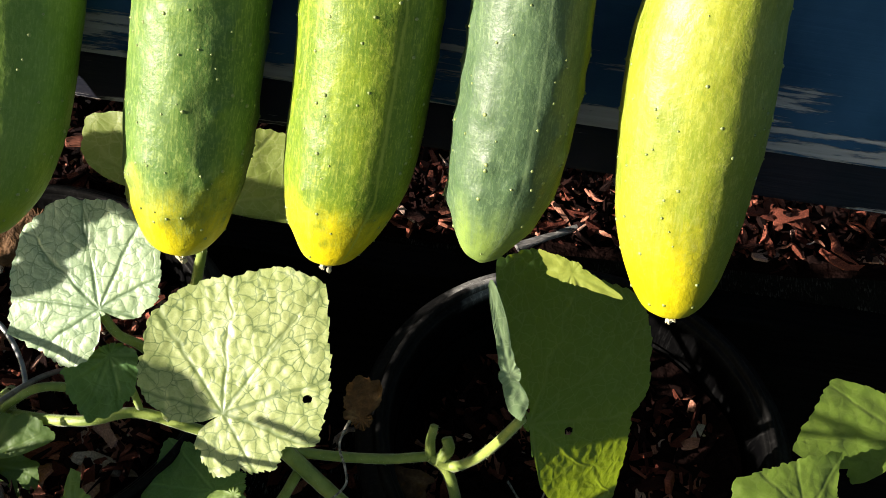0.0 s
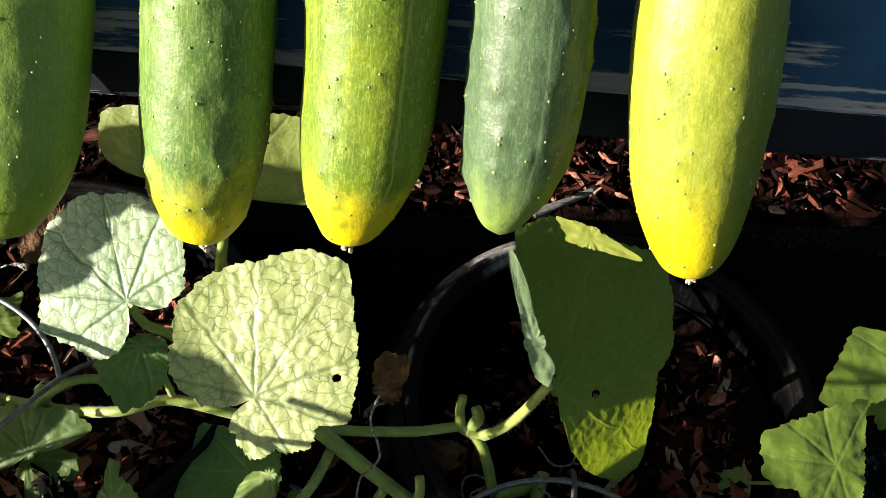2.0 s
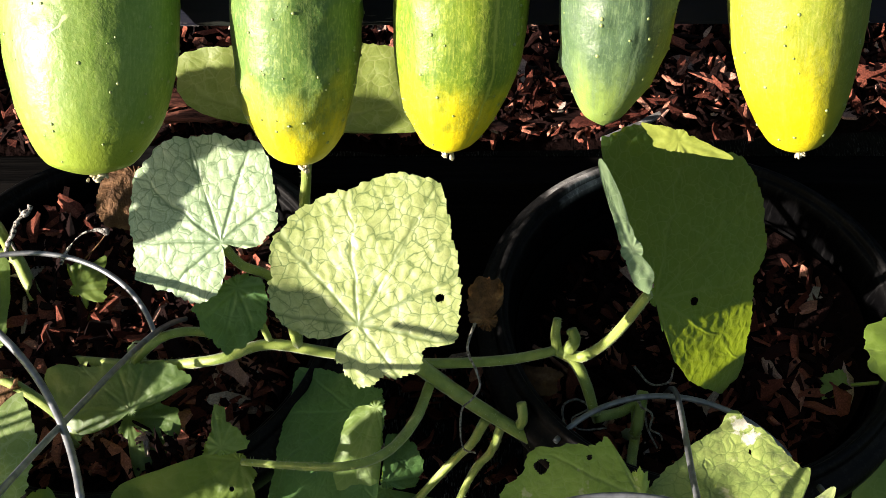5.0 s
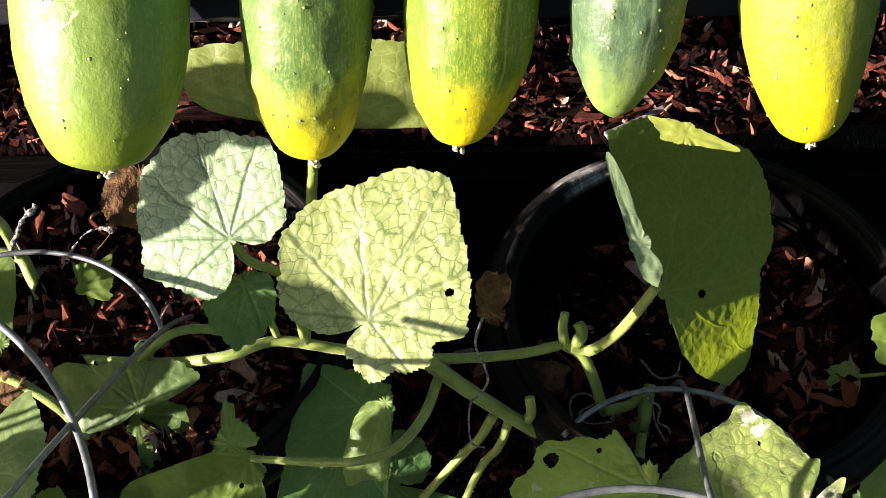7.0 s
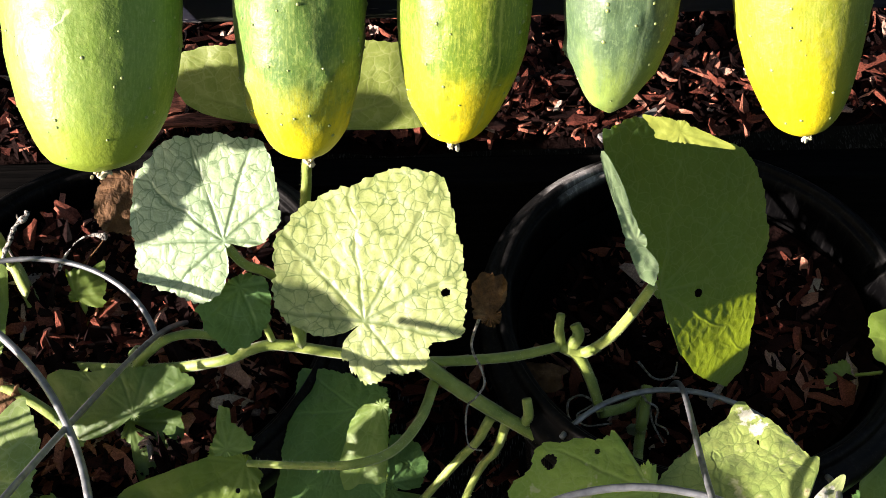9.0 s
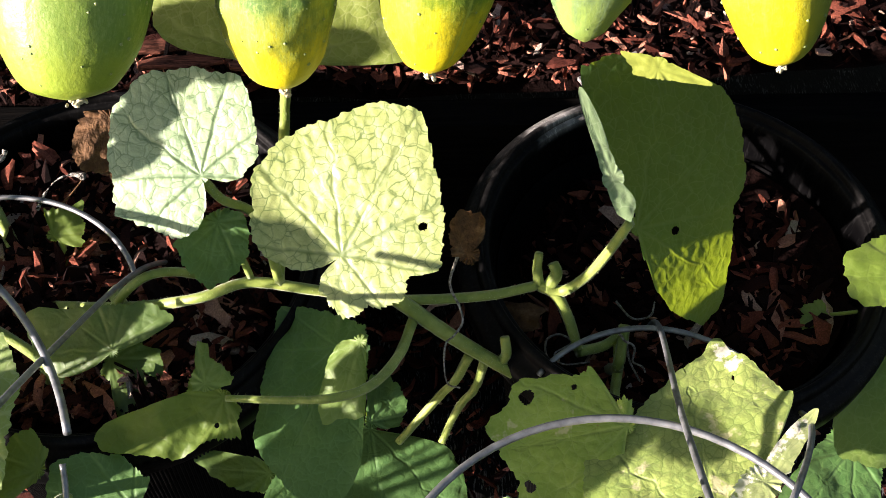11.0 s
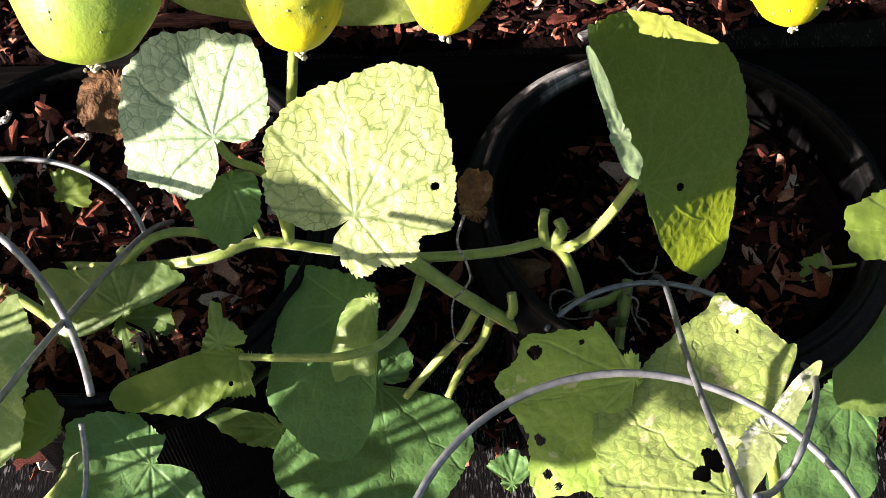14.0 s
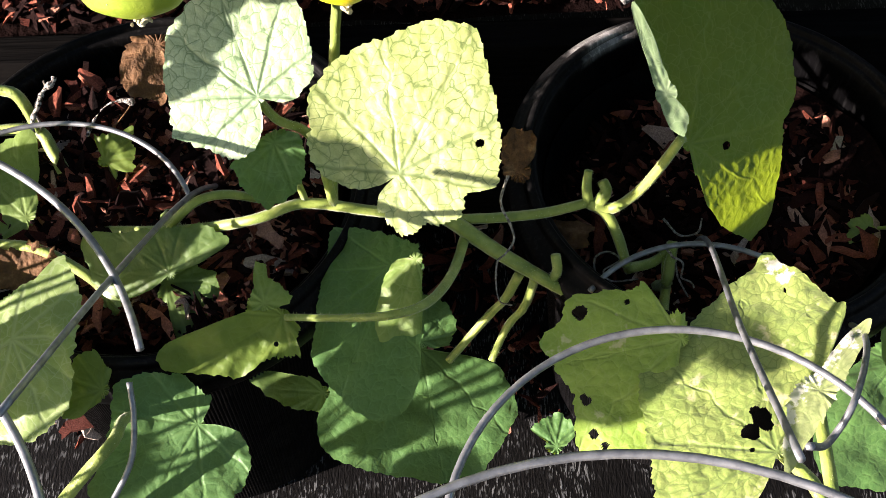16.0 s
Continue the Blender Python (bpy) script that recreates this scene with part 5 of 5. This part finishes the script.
stalk("petiole", [(0.099, 0.175, 0.228), (0.098, 0.160, 0.216), (0.094, 0.140, 0.222), (0.085, 0.090, 0.252)], 0.0032, 0.0026, plant_two, 8)
stalk("petiole", [(-0.0230, 0.1690, 0.2630), (-0.0305, 0.1364, 0.2760), (-0.0434, 0.1036, 0.3000), (-0.0626, 0.0915, 0.3080), (-0.0860, 0.0951, 0.3000), (-0.1207, 0.1026, 0.2900)], 0.0030, 0.0018, plant, 9, 220)
stalk("petiole", [(-0.097, 0.172, 0.300), (-0.095, 0.230, 0.330), (-0.091, 0.246, 0.362), (-0.086, 0.240, 0.400)], 0.0032, 0.0026, nineteen, 10)
stalk("petiole", [(-0.127, 0.181, 0.377), (-0.118, 0.176, 0.366), (-0.102, 0.176, 0.350), (-0.096, 0.170, 0.300)], 0.0022, 0.0028, one, 11)
stalk("petiole", [(-0.055, 0.140, 0.364), (-0.050, 0.150, 0.340), (-0.042, 0.165, 0.300), (-0.034, 0.174, 0.278)], 0.0022, 0.0030, two, 12)
stalk("petiole", [(-0.122, 0.171, 0.358), (-0.120, 0.176, 0.350), (-0.112, 0.172, 0.302)], 0.0016, 0.0020, plant, 13, 60)
stalk("petiole", [(0.009, 0.158, 0.240), (0.000, 0.156, 0.214), (-0.012, 0.153, 0.196), (-0.036, 0.137, 0.172)], 0.0030, 0.0024, seven, 14)
stalk("petiole", [(0.018, 0.155, 0.240), (0.012, 0.154, 0.208), (0.002, 0.151, 0.190), (-0.009, 0.134, 0.176)], 0.0028, 0.0022, plant, 15)
stalk("vine", [(-0.320, 0.262, 0.262), (-0.290, 0.259, 0.264), (-0.279, 0.246, 0.257), (-0.267, 0.226, 0.247), (-0.262, 0.214, 0.240)], 0.0036, 0.0044, plant, 16, 200)
stalk("vine", [(-0.330, 0.262, 0.296), (-0.303, 0.265, 0.296), (-0.291, 0.261, 0.291), (-0.288, 0.258, 0.266)], 0.0034, 0.0036, plant, 17)
stalk("vine", [(-0.310, 0.170, 0.270), (-0.273, 0.165, 0.271), (-0.244, 0.152, 0.262), (-0.228, 0.140, 0.250)], 0.0032, 0.0030, plant, 18)
stalk("side_shoot", [(-0.196, 0.170, 0.272), (-0.189, 0.172, 0.284), (-0.175, 0.180, 0.292), (-0.159, 0.184, 0.292), (-0.141, 0.186, 0.284)], 0.0026, 0.0026, plant, 19)
stalk("petiole", [(-0.245, -0.005, 0.262), (-0.225, 0.015, 0.275), (-0.206, 0.034, 0.285), (-0.205, 0.060, 0.262), (-0.183, 0.078, 0.212)], 0.0034, 0.0026, plant, 20)
stalk("petiole", [(0.136, 0.026, 0.268), (0.150, 0.012, 0.262), (0.162, 0.000, 0.250), (0.170, 0.080, 0.235)], 0.0036, 0.0036, eight, 21)
# the node with its cut stubs
stalk("stub", [(0.050, 0.190, 0.265), (0.049, 0.194, 0.274), (0.050, 0.200, 0.283)], 0.0032, 0.0024, plant, 22, 40)
stalk("stub", [(0.056, 0.189, 0.264), (0.060, 0.192, 0.273), (0.058, 0.196, 0.278)], 0.0038, 0.0030, plant, 23, 40)
stalk("stub", [(0.028, 0.150, 0.246), (0.030, 0.152, 0.252), (0.029, 0.158, 0.259)], 0.0030, 0.0028, plant, 24, 30)


def arc_points(c, r, a0, a1, n=28):
    return [(c[0] + r * cos(radians(a0 + (a1 - a0) * i / n)), c[1] + r * sin(radians(a0 + (a1 - a0) * i / n)), c[2]) for i in range(n + 1)]


def curl(start, end, turns, amp, n=26):
    a, b = Vector(start), Vector(end)
    d = (b - a).normalized()
    s = d.cross(Vector((0, -0.6, 0.8))).normalized()
    u = s.cross(d)
    return [a.lerp(b, i / n) + (s * cos(turns * 2 * pi * i / n) + u * sin(turns * 2 * pi * i / n)) * amp * sin(pi * i / n) for i in range(n + 1)]


for a, b, turns, amp, own in (((0.100, 0.172, 0.236), (0.112, 0.150, 0.230), 1.5, 0.003, plant_two), ((-0.286, 0.256, 0.268), (-0.276, 0.268, 0.300), 1.0, 0.004, plant)):
    rod("tendril", curl(a, b, turns, amp), 0.0008, 0.0005, DRYTIP, own, "dry curling tendril", sides=6, per=3)
for pts, own in (([(0.009, 0.208, 0.304), (0.003, 0.193, 0.292), (-0.002, 0.180, 0.282), (0.003, 0.170, 0.274), (0.005, 0.163, 0.268), (0.000, 0.157, 0.263), (-0.005, 0.153, 0.260), (-0.006, 0.143, 0.252), (-0.004, 0.135, 0.246), (0.003, 0.133, 0.245)], plant),
                 ([(0.066, 0.157, 0.219), (0.056, 0.163, 0.225), (0.055, 0.172, 0.232), (0.063, 0.175, 0.234), (0.070, 0.171, 0.231), (0.060, 0.166, 0.227), (0.065, 0.161, 0.223), (0.081, 0.162, 0.223)], plant_two),
                 ([(0.097, 0.178, 0.235), (0.103, 0.170, 0.229), (0.105, 0.162, 0.223), (0.111, 0.153, 0.215)], plant_two),
                 ([(0.099, 0.199, 0.233), (0.109, 0.191, 0.226), (0.120, 0.192, 0.227), (0.123, 0.199, 0.232)], plant_two)):
    rod("tendril", pts, 0.0009, 0.0005, DRYTIP, own, "dry curling tendril", sides=6, per=8, lumps=0.3)
rod("withered_tip", [(-0.286, 0.245, 0.279), (-0.284, 0.252, 0.285), (-0.281, 0.257, 0.289), (-0.277, 0.264, 0.295), (-0.271, 0.268, 0.298), (-0.270, 0.271, 0.300)], 0.0013, 0.0017, WITHER, plant, "grey shrivelled shoot tip", sides=8, per=16, lumps=1.3)
rod("withered_tip", [(-0.255, 0.249, 0.269), (-0.250, 0.257, 0.275), (-0.242, 0.263, 0.281), (-0.233, 0.266, 0.282), (-0.225, 0.265, 0.281)], 0.0009, 0.0014, WITHER, plant, "grey shrivelled shoot tip", sides=8, per=16, lumps=1.3)
rod("dry_twig", [(-0.242, 0.254, 0.267), (-0.230, 0.265, 0.275), (-0.217, 0.282, 0.288)], 0.0006, 0.0004, DRY, plant, sides=6)
# the yellowing node by the pot's side
stalk("node", [(-0.262, 0.214, 0.240), (-0.256, 0.210, 0.243), (-0.246, 0.214, 0.246), (-0.238, 0.222, 0.252), (-0.241, 0.236, 0.262), (-0.246, 0.243, 0.268)], 0.0040, 0.0014, plant, 101, 60, "pale yellowing node with a curled shoot")
# pale flap added where the sun shines through a leaf's lower lobe
leaf((-0.232, 0.140, 0.258), (-0.1, -0.8, -0.5), (-0.45, -0.5, 0.72), [13, 12, 11, 10, 9, 8, 6, 5, 6, 8, 9, 10, 11, 12], LEAF_SUN, plant, 102, ripple=0.004, cup=-0.006, name="lit_flap", label="curled yellowish flap added for the lit-through part of a leaf")
# a seedling at the far side of the other pot
seedling = empty("seedling", (0.219, 0.188, 0.226), "small green seedling sprouting through bark mulch", "seedling")
rod("stem", [(0.219, 0.188, 0.222), (0.220, 0.187, 0.230), (0.221, 0.186, 0.234)], 0.0011, 0.0009, STEM, seedling, sides=8)
rod("stem", [(0.221, 0.186, 0.234), (0.232, 0.186, 0.235), (0.246, 0.187, 0.236)], 0.0011, 0.0012, STEM, seedling, sides=8)
for d, size, seed in (((-0.012, 0.002, 0.002), 12, 111), ((-0.014, -0.008, -0.004), 14, 112), ((-0.002, 0.009, 0.005), 9, 113), ((0.004, -0.009, -0.003), 9, 114)):
    leaf((0.221, 0.186, 0.235), d, (-0.3, -0.45, 0.85), [size, size * 0.8, size * 0.5, size * 0.36, size * 0.3, size * 0.2, size * 0.2, size * 0.2, size * 0.3, size * 0.36, size * 0.5, size * 0.8], LEAF_MID, seedling, seed, ripple=0.001)

# ---- wire cages ----
cage = empty("tomato_cage", (POT_RIGHT[0], POT_RIGHT[1], 0.23), "galvanised wire plant cage leaning out of its pot", "plant cage", "wire cages")
rod("hoop", arc_points((0.110, 0.088, 0.252), 0.079, 30, 142), 0.0017, 0.0017, WIRE, cage, sides=10, per=2)
for c, r in (((0.072, -0.049, 0.340), 0.109), ((0.032, -0.216, 0.420), 0.177)):
    rod("ring", ring_points(c, r), 0.0019, 0.0019, WIRE, cage, closed=True, sides=10)
for pts in ([(0.122, 0.205, 0.190), (0.119, 0.167, 0.254), (0.107, 0.059, 0.342), (0.100, -0.045, 0.424)],
            [(0.205, 0.150, 0.190), (0.180, 0.075, 0.300), (0.150, 0.015, 0.354), (0.135, -0.005, 0.350), (0.104, -0.040, 0.424)]):
    rod("upright", pts, 0.0017, 0.0017, WIRE, cage, sides=10)
cage = empty("tomato_cage", (POT_LEFT[0], POT_LEFT[1], 0.23), "galvanised wire plant cage standing in its pot", "plant cage", "wire cages")
rod("hoop", arc_points((-0.262, 0.143, 0.300), 0.091, 22, 150), 0.0016, 0.0016, WIRE, cage, sides=10, per=2)
rod("hoop", arc_points((-0.347, -0.023, 0.385), 0.188, 17, 120), 0.0019, 0.0019, WIRE, cage, sides=10, per=2)
rod("hoop", arc_points((-0.320, -0.111, 0.430), 0.148, -70, 78), 0.0019, 0.0019, WIRE, cage, sides=10, per=2)
rod("wire_end", [(-0.194, 0.056, 0.309), (-0.192, 0.041, 0.300), (-0.194, 0.022, 0.288), (-0.206, 0.002, 0.276), (-0.225, -0.030, 0.262)], 0.0016, 0.0016, WIRE, cage, sides=10)
for pts in ([(-0.173, 0.258, 0.200), (-0.176, 0.183, 0.296), (-0.185, 0.072, 0.383), (-0.191, -0.036, 0.462)],
            [(-0.300, 0.200, 0.200), (-0.345, 0.140, 0.302), (-0.420, 0.000, 0.432)]):
    rod("upright", pts, 0.0016, 0.0016, WIRE, cage, sides=10)
